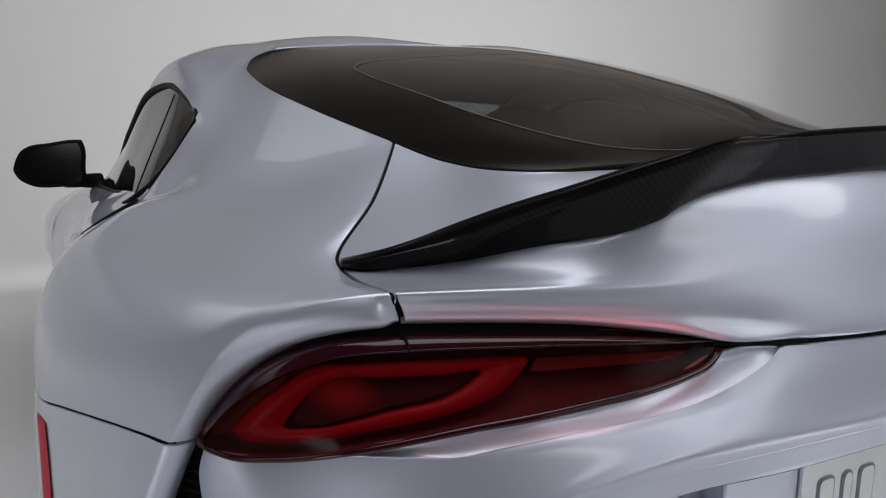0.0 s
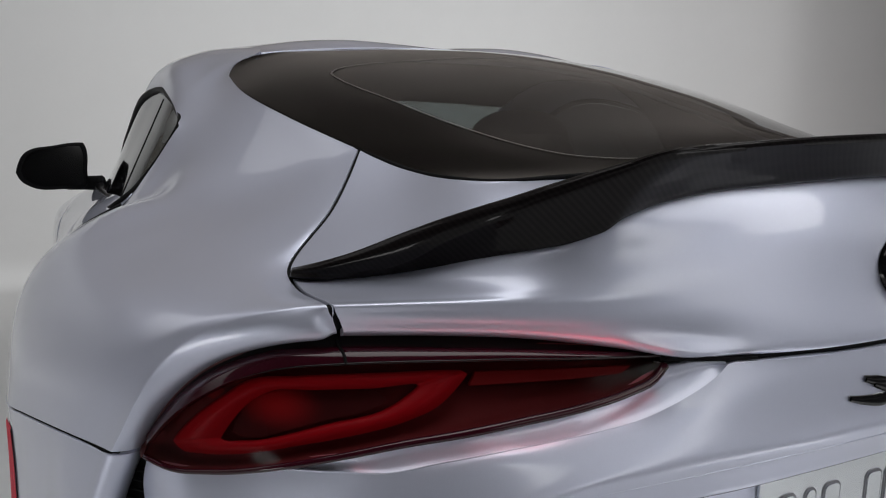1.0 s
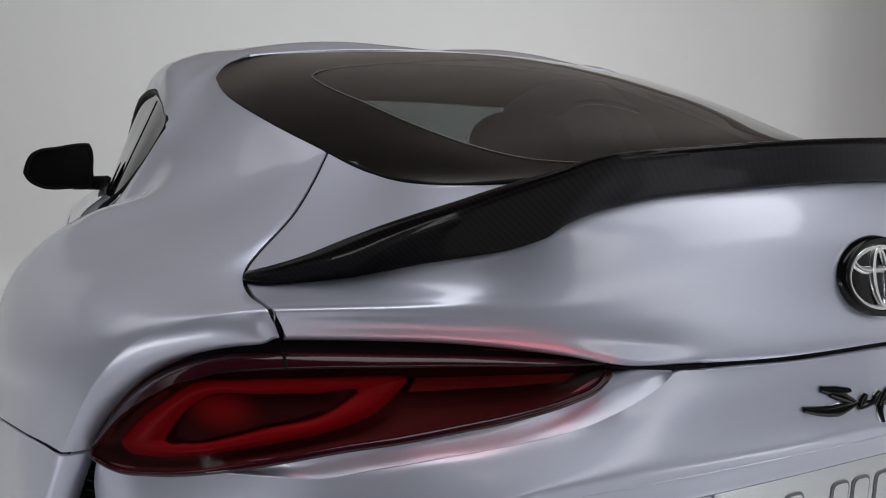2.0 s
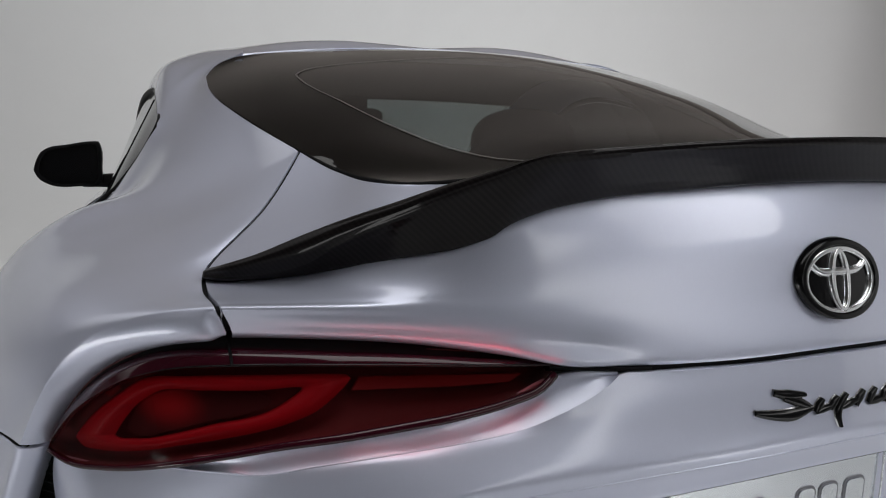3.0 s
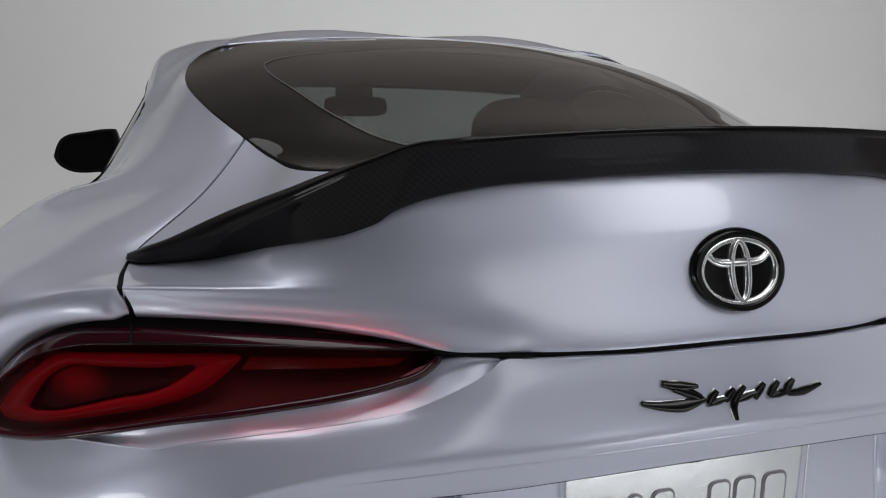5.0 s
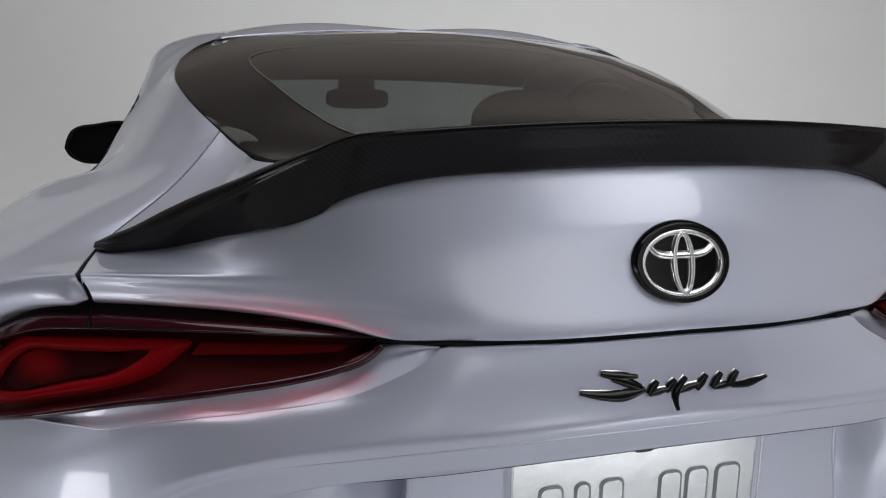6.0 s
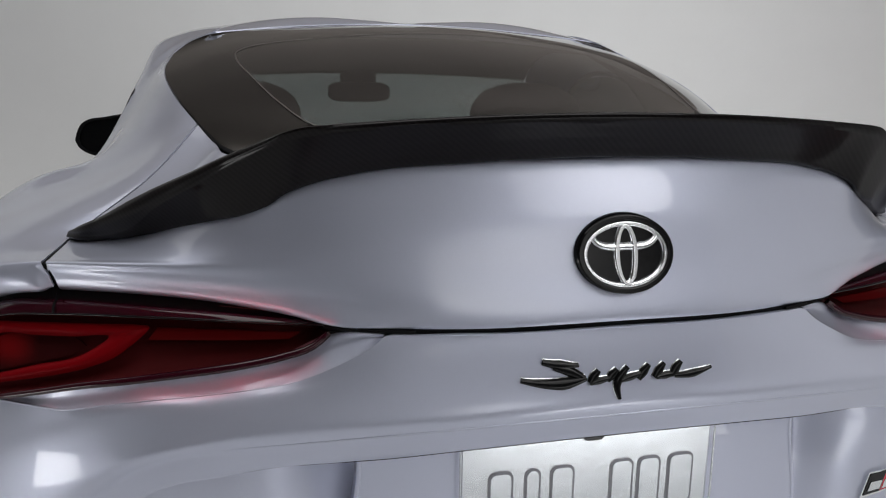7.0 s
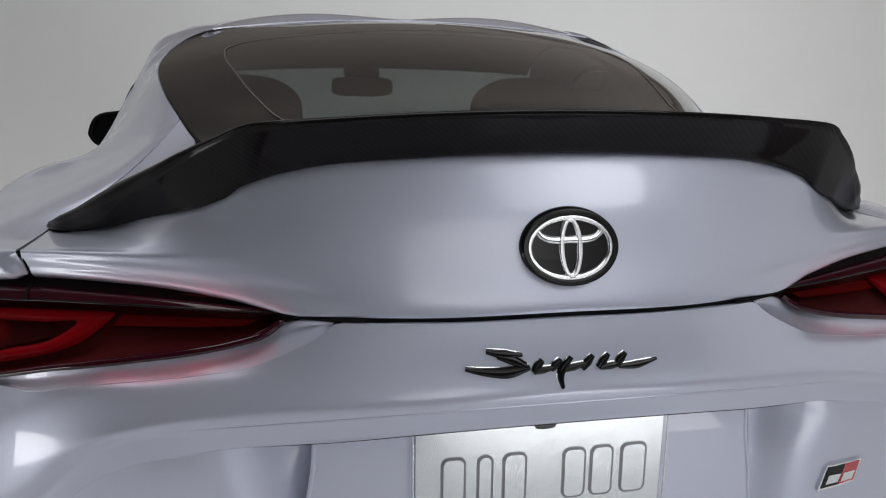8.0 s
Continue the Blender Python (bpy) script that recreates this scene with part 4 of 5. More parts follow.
# ---- tail lamps ----
def lamp_depth(x, z):
    a = abs(x)
    face = np.interp(a, (0.29, 0.386, 0.48, 0.58, 0.66, 0.72, 0.757), (0.104, 0.128, 0.165, 0.217, 0.265, 0.312, 0.350))
    return face - max(0.0, 0.835 - z) * np.interp(a, (0.3, 0.5, 0.65, 0.72), (0.60, 0.75, 0.5, 0.1))


LENS_TOP = [(-0.298, 0.835), (-0.340, 0.836), (-0.389, 0.838), (-0.440, 0.839), (-0.488, 0.839), (-0.535, 0.838), (-0.582, 0.836), (-0.640, 0.830), (-0.670, 0.821), (-0.700, 0.803), (-0.728, 0.778), (-0.751, 0.746)]
LENS_LOW = [(-0.296, 0.828), (-0.313, 0.816), (-0.340, 0.808), (-0.394, 0.798), (-0.440, 0.791), (-0.495, 0.783), (-0.545, 0.774), (-0.593, 0.763), (-0.644, 0.751), (-0.700, 0.733), (-0.734, 0.728), (-0.754, 0.736)]
GUIDE_OUT = [(-0.726, 0.751), (-0.719, 0.762), (-0.702, 0.783), (-0.683, 0.800), (-0.660, 0.817), (-0.617, 0.822), (-0.539, 0.826), (-0.480, 0.8278), (-0.4755, 0.8276), (-0.4765, 0.8262), (-0.484, 0.819), (-0.495, 0.810), (-0.511, 0.799), (-0.532, 0.790), (-0.593, 0.773), (-0.645, 0.761), (-0.704, 0.745), (-0.720, 0.744)]
GUIDE_IN = [(-0.688, 0.762), (-0.682, 0.773), (-0.674, 0.785), (-0.663, 0.798), (-0.646, 0.809), (-0.605, 0.812), (-0.560, 0.814), (-0.519, 0.815), (-0.524, 0.811), (-0.530, 0.807), (-0.538, 0.802), (-0.552, 0.795), (-0.597, 0.783), (-0.637, 0.771), (-0.672, 0.762), (-0.684, 0.760)]


def tail_lamp(right):
    side = -1 if right else 1
    lamp = tagged(new("tail_lamp"), "long dark red tail lamp with a hooked light guide")
    lamp.parent = car

    def sheet_of(rows, name, mat, label, nu=70, nv=20, depth=0.004):
        return sheet(name, Surf(rows), nu, nv, mat, lamp, label, gap=0.0, depth=depth, mirrored=right)

    top = [(x, lamp_depth(x, z), z) for x, z in LENS_TOP]
    low = [(x, lamp_depth(x, z) + 0.001, z) for x, z in LENS_LOW]
    mids = [[(a[0] * (1 - s) + b[0] * s, lamp_depth(a[0] * (1 - s) + b[0] * s, a[2] * (1 - s) + b[2] * s) - 0.09 * abs(a[2] - b[2]) * math.sin(math.pi * s), a[2] * (1 - s) + b[2] * s) for a, b in zip(top, low)] for s in (0.25, 0.5, 0.75)]
    sheet_of([top] + mids + [low], "lens", RED_LENS, "smoked red outer lens").visible_shadow = False
    # the lens's shoulder runs up and forward under the hatch
    lift = np.interp([p[0] for p in top], (-0.751, -0.70, -0.58, -0.389, -0.298), (0.010, 0.015, 0.013, 0.006, 0.0008))
    back = [(x + (0.006 if x < -0.66 else 0.0), y + 0.016 + 0.4 * h, z + h) for (x, y, z), h in zip(top, lift)]
    half = [((a[0] + b[0]) / 2, (a[1] + b[1]) / 2 - 0.002, (a[2] + b[2]) / 2 + 0.003) for a, b in zip(top, back)]
    sheet_of([[(x, y + 0.0015, z + 0.001) for x, y, z in top], half, back], "shoulder", SHOULDER, "dark red glossy lens shoulder", nv=10)
    # black sheet behind the shoulder, standing for the dark gap under the hatch
    sheet_of([back, [(x + (0.004 if x < -0.66 else 0.0), y + 0.016, z + 0.016) for x, y, z in back]], "lens_gap_sheet", GAP, "black sheet for the dark gap above the lens", nv=4)
    tube("rim", [(x, y - 0.0005, z + 0.0008) for x, y, z in top[:9]], [0.0016, 0.0016, 0.0016, 0.0014, 0.0003], BLACK, lamp, "thin black edge line", n=60, mirrored=right)
    # the lens is cut where the hatch parts from the wing
    cut = [(-0.5795, y - 0.0012, z + 0.0006) for y, z in [tuple(np.interp(-0.5795, [p[0] for p in line[::-1]], [p[k] for p in line[::-1]]) for k in (1, 2)) for line in (top, half, back)]]
    tube("lens_joint", cut + [(cut[-1][0], cut[-1][1] + 0.014, cut[-1][2] + 0.014)], 0.0016, GAP, lamp, "thin dark joint in the lens", sides=6, n=12, mirrored=right)
    tube("rim", [(x, y - 0.001, z - 0.0005) for x, y, z in low], [0.0040, 0.0044, 0.0042, 0.0036, 0.0030, 0.0024], SHOULDER, lamp, "dark red lower edge", n=60, mirrored=right)
    # housing behind the lens
    deep = [[(x, y + d, z + (0.004 if k == 0 else 0)) for x, y, z in row] for k, (row, d) in enumerate(((back, 0.004), (top, 0.024), (mids[1], 0.034), (low, 0.022), ([(x, y, z) for x, y, z in low], 0.004)))]
    sheet_of(deep, "housing", LAMP_DARK, "near-black inner housing", nv=24)
    # hooked guide, inner glow plate and the bar that runs to the tip
    n = 96
    ring = lambda pts: curve([(x, 0.0, z) for x, z in pts + pts[:1]], n + 1)[:-1]
    verts, faces = [], []
    for pts, d in ((ring(GUIDE_OUT), 0.018), (ring(GUIDE_OUT), 0.011), (ring(GUIDE_IN), 0.011), (ring(GUIDE_IN), 0.018)):
        verts += [(side * x, lamp_depth(x, z) + d, z) for x, _, z in pts]
    for j in range(4):
        faces += [(j * n + k, j * n + (k + 1) % n, ((j + 1) % 4) * n + (k + 1) % n, ((j + 1) % 4) * n + k) for k in range(n)]
    part("light_guide", verts, faces, GUIDE, lamp, "bright red hooked light guide")
    slab("light_bar", [(-0.468, 0.827), (-0.395, 0.8275), (-0.323, 0.826), (-0.335, 0.820), (-0.388, 0.8185), (-0.477, 0.816)], lambda x, z: lamp_depth(x, z) + 0.017, 0.004, GUIDE_DIM, lamp, "dim red light bar", mirrored=right)
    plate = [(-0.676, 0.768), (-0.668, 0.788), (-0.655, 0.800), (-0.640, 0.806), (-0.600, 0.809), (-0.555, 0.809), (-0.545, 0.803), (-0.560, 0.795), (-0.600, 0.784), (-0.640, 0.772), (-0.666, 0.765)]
    slab("glow_plate", [(q[0], q[2]) for q in curve([(x, 0, z) for x, z in plate + plate[:1]], 41)[:-1]], lambda x, z: lamp_depth(x, z) + 0.026, 0.004, GLOW_PLATE, lamp, "inner reflector with a dim red glow of its own", mirrored=right)
    slab("side_marker", [(-0.708, 0.806), (-0.684, 0.812), (-0.680, 0.806), (-0.690, 0.797)], lambda x, z: lamp_depth(x, z) + 0.020, 0.004, GUIDE_DIM, lamp, "small red side marker", mirrored=right)
    # thin red lamps added off the lens's upper and lower lines to redden paint
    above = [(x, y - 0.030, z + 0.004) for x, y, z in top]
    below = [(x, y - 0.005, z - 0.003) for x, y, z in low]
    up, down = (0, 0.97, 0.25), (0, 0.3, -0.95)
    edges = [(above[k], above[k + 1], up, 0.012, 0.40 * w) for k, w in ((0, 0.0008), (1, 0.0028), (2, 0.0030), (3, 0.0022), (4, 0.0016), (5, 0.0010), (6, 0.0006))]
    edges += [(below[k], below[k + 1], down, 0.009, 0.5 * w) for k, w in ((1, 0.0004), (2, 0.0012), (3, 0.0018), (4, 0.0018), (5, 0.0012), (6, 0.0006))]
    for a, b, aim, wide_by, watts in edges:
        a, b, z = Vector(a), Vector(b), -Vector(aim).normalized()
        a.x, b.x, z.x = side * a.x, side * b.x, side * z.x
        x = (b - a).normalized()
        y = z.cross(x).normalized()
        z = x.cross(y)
        glow = bpy.data.lights.new("red_spill_lamp", "AREA")
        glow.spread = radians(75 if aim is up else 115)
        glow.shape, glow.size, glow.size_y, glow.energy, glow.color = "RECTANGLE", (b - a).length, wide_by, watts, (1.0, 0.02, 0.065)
        ob = new("red_spill_lamp", glow)
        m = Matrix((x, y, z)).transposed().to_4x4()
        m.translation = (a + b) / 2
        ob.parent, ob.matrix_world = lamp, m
    return lamp


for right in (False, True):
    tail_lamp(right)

# corner vents between bumper and corner
for right in (False, True):
    s = -1 if right else 1
    vent = sheet("corner_vent", Surf([
        [(-0.742, 0.345, 0.726), (-0.750, 0.375, 0.727), (-0.768, 0.392, 0.728)],
        [(-0.725, 0.345, 0.655), (-0.756, 0.388, 0.655), (-0.792, 0.412, 0.655)],
        [(-0.725, 0.350, 0.450), (-0.760, 0.410, 0.450), (-0.802, 0.432, 0.450)],
        [(-0.725, 0.395, 0.220), (-0.755, 0.425, 0.220), (-0.800, 0.445, 0.220)],
    ]), 10, 30, GAP, car, "black slatted corner vent", gap=0.0, depth=0.006, mirrored=right)
    for k in range(26):
        z = 0.705 - 0.011 * k
        lean = min(0.025, 0.33 * (0.733 - z))
        tube("slat", [(-0.738 - 0.4 * lean, 0.352 + 0.5 * lean, z), (-0.750 - 0.8 * lean, 0.370 + lean, z), (-0.764 - lean, 0.384 + lean, z)], 0.0018, GAP, vent, sides=6, n=6, mirrored=right)

# side reflectors on the corners
for right in (False, True):
    us, vs = np.linspace(0.690, 0.815, 8), np.linspace(0.066, 0.42, 30)
    g = CORNER.at(*np.meshgrid(us, vs))
    nrm = grid_normals(g)
    lift = 0.003 * np.sin(np.pi * np.linspace(0.08, 0.92, 8))[None, :, None] ** 0.3 * np.minimum(1, 8 * np.sin(np.pi * np.linspace(0.01, 0.99, 30)))[:, None, None]
    g2 = (g + nrm * lift).reshape(-1, 3) * ((-1, 1, 1) if right else (1, 1, 1))
    part("side_reflector", g2, grid_faces(30, 8), REFLECT, car, "slim upright red side reflector")


# ---- number plate and badges ----
def lies_on(ob):
    """A function that tells how far forward the surface of ob lies at (x, z), seen from the tail."""
    me = ob.data
    tree = mathutils.bvhtree.BVHTree.FromPolygons([v.co for v in me.vertices], [tuple(q.vertices) for q in me.polygons])

    def depth(x, z):
        hit = tree.ray_cast(Vector((x, -1.0, z)), Vector((0, 1, 0)))[0]
        return hit.y if hit else 0.1

    return depth


on_hatch, on_bumper = lies_on(hatch), lies_on(bumper)

def recess_depth(x, z):
    return 0.118 + (0.708 - z) * 0.05


def rounded(w, h, r, n=6, slant=0.0):
    """A rounded rectangle round the origin as (x, z)."""
    out = []
    for cx, cz, a0 in ((w / 2 - r, h / 2 - r, 0), (-w / 2 + r, h / 2 - r, 90), (-w / 2 + r, -h / 2 + r, 180), (w / 2 - r, -h / 2 + r, 270)):
        for k in range(n + 1):
            a = radians(a0 + 90 * k / n)
            x, z = cx + r * math.cos(a), cz + r * math.sin(a)
            out.append((x + slant * z, z))
    return out


def moved(pts, x, z):
    return [(a + x, b + z) for a, b in pts]


# black strand laid under the lip, standing for its thin line of shade
under_lip = [(x, y + 0.0030, z - 0.0016) for x, y, z in EDGE if x > -0.35]
tube("lip_shade_line", under_lip + [(-x, y, z) for x, y, z in under_lip[-2::-1]], [0.0001, 0.0005, 0.0006, 0.0006, 0.0006, 0.0006, 0.0005, 0.0001], GAP, bumper, "fine black strand for the shadow gap under the lip", sides=6, n=120)
slab("plate_panel", [(-0.266, 0.706), (-0.268, 0.660), (-0.278, 0.600), (-0.290, 0.500), (0.290, 0.500), (0.278, 0.600), (0.268, 0.660), (0.266, 0.706)], lambda x, z: recess_depth(x, z) + 0.022, 0.030, PAINT, car, "silver plate mounting panel")
for right in (False, True):
    tube("panel_edge", [(x, recess_depth(x, z) - 0.0066, z) for x, z in ((-0.2655, 0.705), (-0.2672, 0.660), (-0.2770, 0.600), (-0.2888, 0.505))], 0.0030, PAINT, car, "rounded edge of the plate panel", sides=12, n=24, mirrored=right)
plate = slab("number_plate", moved(rounded(0.305, 0.152, 0.012), 0.0, 0.622), lambda x, z: recess_depth(x, z) - 0.009, 0.0025, PLATE, car, "embossed bright metal number plate")
for right in (False, True):
    tube("plate_rail", [(-0.156, 0.103, 0.700), (-0.156, 0.106, 0.620), (-0.156, 0.110, 0.545)], 0.0013, PLATE, plate, "bright metal plate edge", sides=6, n=8, mirrored=right)
for x, w in ((-0.108, 0.030), (-0.070, 0.020), (-0.034, 0.030), (0.040, 0.030), (0.075, 0.030), (0.116, 0.034)):
    raised = lambda a, b: recess_depth(a, b) - 0.0115
    # darker slab edging each bar to make it look embossed
    slab("raised_bar", moved(rounded(w, 0.066, 0.0095), x, 0.620), raised, 0.0010, PLATE_DARK, plate, "embossed bar with dark edges")
    slab("raised_bar", moved(rounded(w - 0.006, 0.060, 0.007), x, 0.620), raised, 0.0022, PLATE, plate, "embossed bar face")
slab("plate_screw", moved(rounded(0.028, 0.016, 0.0075), 0.0, 0.690), lambda x, z: recess_depth(x, z) - 0.0115, 0.006, BLACK, plate, "black screw cap")


def oval(rx, rz, n=64):
    return [(rx * math.cos(2 * math.pi * k / n), rz * math.sin(2 * math.pi * k / n)) for k in range(n)]


def hoop(name, cx, cz, rx, rz, width, depth_at, height, mat, parent, label="", n=64):
    """An oval ring with a rounded face."""
    verts, faces, m = [], [], 7
    for k in range(n):
        a = 2 * math.pi * k / n
        for j in range(m):
            s = j / (m - 1)
            k1, k2 = rx - width * s, rz - width * s
            x, z = cx + k1 * math.cos(a), cz + k2 * math.sin(a)
            verts.append((x, depth_at(x, z) - height * min(1.0, 2.2 * math.sin(math.pi * s)), z))
    for k in range(n):
        faces += [(k * m + j, k * m + j + 1, ((k + 1) % n) * m + j + 1, ((k + 1) % n) * m + j) for j in range(m - 1)]
    return part(name, verts, faces, mat, parent, label)


def stroke(name, pts, widths, depth_at, height, mat, parent, label="", n=30):
    """A raised brush stroke on a surface: rounded across, tapering to its ends."""
    c = curve([(x, 0.0, z) for x, z in pts], n)
    t = np.gradient(c, axis=0)
    t /= np.linalg.norm(t, axis=1, keepdims=True)
    w = np.interp(np.linspace(0, 1, n), np.linspace(0, 1, len(widths)), widths)
    w = np.convolve(np.r_[w[:1], w[:1], w, w[-1:], w[-1:]], np.ones(5) / 5, "valid")
    verts, m = [], 7
    for p, d, wide in zip(c, t, w):
        for j in range(m):
            s = -1 + 2 * j / (m - 1)
            x, z = p[0] + d[2] * s * wide / 2, p[2] - d[0] * s * wide / 2
            verts.append((x, depth_at(x, z) - height * (1 - abs(s) ** 3) - 0.0003, z))
    return part(name, verts, grid_faces(n, m), mat, parent, label)


def hatch_depth(x, z):
    return on_hatch(x, z)


emblem = slab("rear_emblem", moved(oval(0.0535, 0.0405), 0.0055, 0.906), hatch_depth, 0.005, BLACK, car, "oval black badge with chrome rings")
hoop("outer_rim", 0.0055, 0.906, 0.0545, 0.0415, 0.009, lambda x, z: hatch_depth(x, z) - 0.001, 0.009, BLACK, emblem, "gloss black oval rim")
hoop("chrome_ring", 0.0055, 0.905, 0.0490, 0.0348, 0.0066, lambda x, z: hatch_depth(x, z) - 0.005, 0.0035, CHROME, emblem, "chrome oval ring")
hoop("chrome_ring", 0.0055, 0.905, 0.0135, 0.0325, 0.0066, lambda x, z: hatch_depth(x, z) - 0.0052, 0.0035, CHROME, emblem, "narrow upright chrome oval")
stroke("chrome_band", [(-0.0335, 0.9290), (-0.0265, 0.9180), (0.0055, 0.9130), (0.0375, 0.9180), (0.0445, 0.9290)], [0.0060, 0.0085, 0.0085, 0.0085, 0.0060], lambda x, z: hatch_depth(x, z) - 0.0052, 0.0030, CHROME, emblem, "curved chrome band")


script = tagged(new("model_script"), "black chrome script badge in slanted brush strokes")
script.parent = car
STROKES = [
    ([(-0.108, 0.7822), (-0.088, 0.7785), (-0.062, 0.7770), (-0.040, 0.7815)], [0.0015, 0.0060, 0.0095, 0.0030]),
    ([(-0.086, 0.8000), (-0.070, 0.7965), (-0.048, 0.7950)], [0.0030, 0.0075, 0.0015]),
    ([(-0.074, 0.7945), (-0.058, 0.7895), (-0.044, 0.7830)], [0.0040, 0.0075, 0.0040]),
    ([(-0.026, 0.7885), (-0.036, 0.7760)], [0.0030, 0.0070, 0.0030]),
    ([(-0.036, 0.7758), (-0.014, 0.7800)], [0.0030, 0.0055, 0.0030]),
    ([(-0.006, 0.7885), (-0.017, 0.7770)], [0.0030, 0.0070, 0.0030]),
    ([(0.006, 0.7900), (-0.0060, 0.7720), (-0.0040, 0.7580)], [0.0030, 0.0070, 0.0015]),
    ([(-0.002, 0.7765), (0.020, 0.7820)], [0.0030, 0.0060, 0.0030]),
    ([(0.030, 0.7905), (0.018, 0.7760)], [0.0030, 0.0075, 0.0030]),
    ([(0.048, 0.7905), (0.036, 0.7765)], [0.0030, 0.0070, 0.0030]),
    ([(0.038, 0.7765), (0.062, 0.7790)], [0.0030, 0.0060, 0.0030]),
    ([(0.068, 0.7905), (0.056, 0.7770)], [0.0030, 0.0075, 0.0030]),
    ([(0.060, 0.7765), (0.082, 0.7765), (0.105, 0.7812)], [0.0030, 0.0065, 0.0010]),
]
for pts, widths in STROKES:
    widths = [0.72 * w + 0.25 * max(widths) for w in widths]
    pts = [(x - 0.003, z + 0.001) for x, z in pts]
    stroke("brush_stroke", pts, [1.35 * w + 0.0016 for w in widths], lambda x, z: on_bumper(x, z) + 0.0005, 0.0026, CHROME, script, "chrome edge of a stroke")
    stroke("brush_stroke", pts, [1.35 * w + 0.0005 for w in widths], lambda x, z: on_bumper(x, z) - 0.0014, 0.0024, BLACK, script, "black face of a stroke")

badge = tagged(new("side_badge"), "small slanted black and red badge with a chrome frame")
badge.parent = car


def badge_depth(x, z):
    return on_bumper(x, z) + 0.0005


slab("frame", [(0.3755, 0.562), (0.4365, 0.567), (0.4420, 0.599), (0.3835, 0.598)], badge_depth, 0.0045, CHROME, badge, "chrome frame")
slab("black_field", [(0.3795, 0.5655), (0.4070, 0.5675), (0.4130, 0.5965), (0.3860, 0.5955)], lambda x, z: badge_depth(x, z) - 0.0046, 0.0006, BLACK, badge, "black half")
slab("red_field", [(0.4070, 0.5675), (0.4345, 0.5690), (0.4390, 0.5970), (0.4130, 0.5965)], lambda x, z: badge_depth(x, z) - 0.0046, 0.0006, RED, badge, "red half")
for x in (0.396, 0.421):
    slab("mark", [(x - 0.011, 0.571), (x + 0.009, 0.572), (x + 0.012, 0.584), (x - 0.008, 0.584)], lambda a, b: badge_depth(a, b) - 0.0053, 0.0008, CHROME, badge, "plain chrome bar")

# ---- roof, pillars, windows, doors ----
ROOF = Surf([
    sym([(-0.447, 1.130, 1.242), (-0.300, 1.162, 1.2615), (-0.170, 1.176, 1.2715), (0, 1.183, 1.2770)]),
    sym([(-0.452, 1.260, 1.266), (-0.300, 1.260, 1.291), (-0.210, 1.260, 1.297), (-0.080, 1.255, 1.293), (0, 1.255, 1.289)]),
    sym([(-0.456, 1.400, 1.286), (-0.300, 1.400, 1.304), (-0.210, 1.400, 1.307), (-0.080, 1.400, 1.301), (0, 1.400, 1.298)]),
    sym([(-0.472, 1.600, 1.285), (-0.300, 1.600, 1.303), (-0.210, 1.600, 1.305), (-0.080, 1.600, 1.301), (0, 1.600, 1.298)]),
    sym([(-0.527, 1.840, 1.205), (-0.300, 1.850, 1.238), (0, 1.860, 1.248)]),
])
sheet("roof", ROOF, 91, 50, PAINT, car, "silver double-bubble roof", relax=20)
WINDOW = Surf([
    [(-0.618, 1.074, 1.092), (-0.613, 1.150, 1.122), (-0.614, 1.260, 1.153), (-0.619, 1.450, 1.184), (-0.641, 1.630, 1.174), (-0.666, 1.870, 1.090), (-0.702, 2.170, 0.962), (-0.734, 2.300, 0.940)],
    [(-0.622, 1.084, 1.082), (-0.643, 1.097, 1.050), (-0.679, 1.112, 1.000), (-0.713, 1.135, 0.960), (-0.737, 1.400, 0.948), (-0.741, 1.750, 0.942), (-0.744, 2.050, 0.940), (-0.740, 2.300, 0.936)],
])
DOOR = Surf([haunch(row) for row in [
    [(-0.700, 1.120, 0.985), (-0.718, 1.105, 0.960), (-0.790, 1.085, 0.918), (-0.852, 1.070, 0.868), (-0.896, 1.060, 0.788), (-0.912, 1.055, 0.688), (-0.900, 1.270, 0.520), (-0.880, 1.330, 0.200)],
    [(-0.722, 1.260, 0.962), (-0.738, 1.250, 0.948), (-0.792, 1.250, 0.910), (-0.845, 1.250, 0.850), (-0.882, 1.250, 0.775), (-0.893, 1.250, 0.680), (-0.882, 1.250, 0.500), (-0.860, 1.250, 0.200)],
    [(-0.740, 1.650, 0.944), (-0.755, 1.650, 0.936), (-0.790, 1.650, 0.905), (-0.828, 1.650, 0.850), (-0.848, 1.650, 0.770), (-0.853, 1.650, 0.680), (-0.860, 1.650, 0.500), (-0.840, 1.650, 0.200)],
    [(-0.748, 2.350, 0.940), (-0.762, 2.350, 0.934), (-0.800, 2.350, 0.912), (-0.850, 2.350, 0.860), (-0.878, 2.350, 0.780), (-0.886, 2.350, 0.690), (-0.885, 2.350, 0.500), (-0.860, 2.350, 0.200)],
]])
FENDER = Surf([
    [(-0.748, 2.354, 0.940), (-0.800, 2.354, 0.912), (-0.850, 2.354, 0.860), (-0.886, 2.354, 0.690)],
    [(-0.670, 2.700, 0.925), (-0.790, 2.700, 0.910), (-0.870, 2.700, 0.850), (-0.905, 2.700, 0.700)],
    [(-0.640, 3.150, 0.850), (-0.760, 3.150, 0.860), (-0.870, 3.150, 0.820), (-0.910, 3.150, 0.700)],
    [(-0.560, 3.600, 0.740), (-0.680, 3.600, 0.740), (-0.800, 3.600, 0.710), (-0.850, 3.600, 0.640)],
    [(-0.420, 3.850, 0.620), (-0.500, 3.850, 0.620), (-0.620, 3.820, 0.600), (-0.700, 3.760, 0.560)],
])
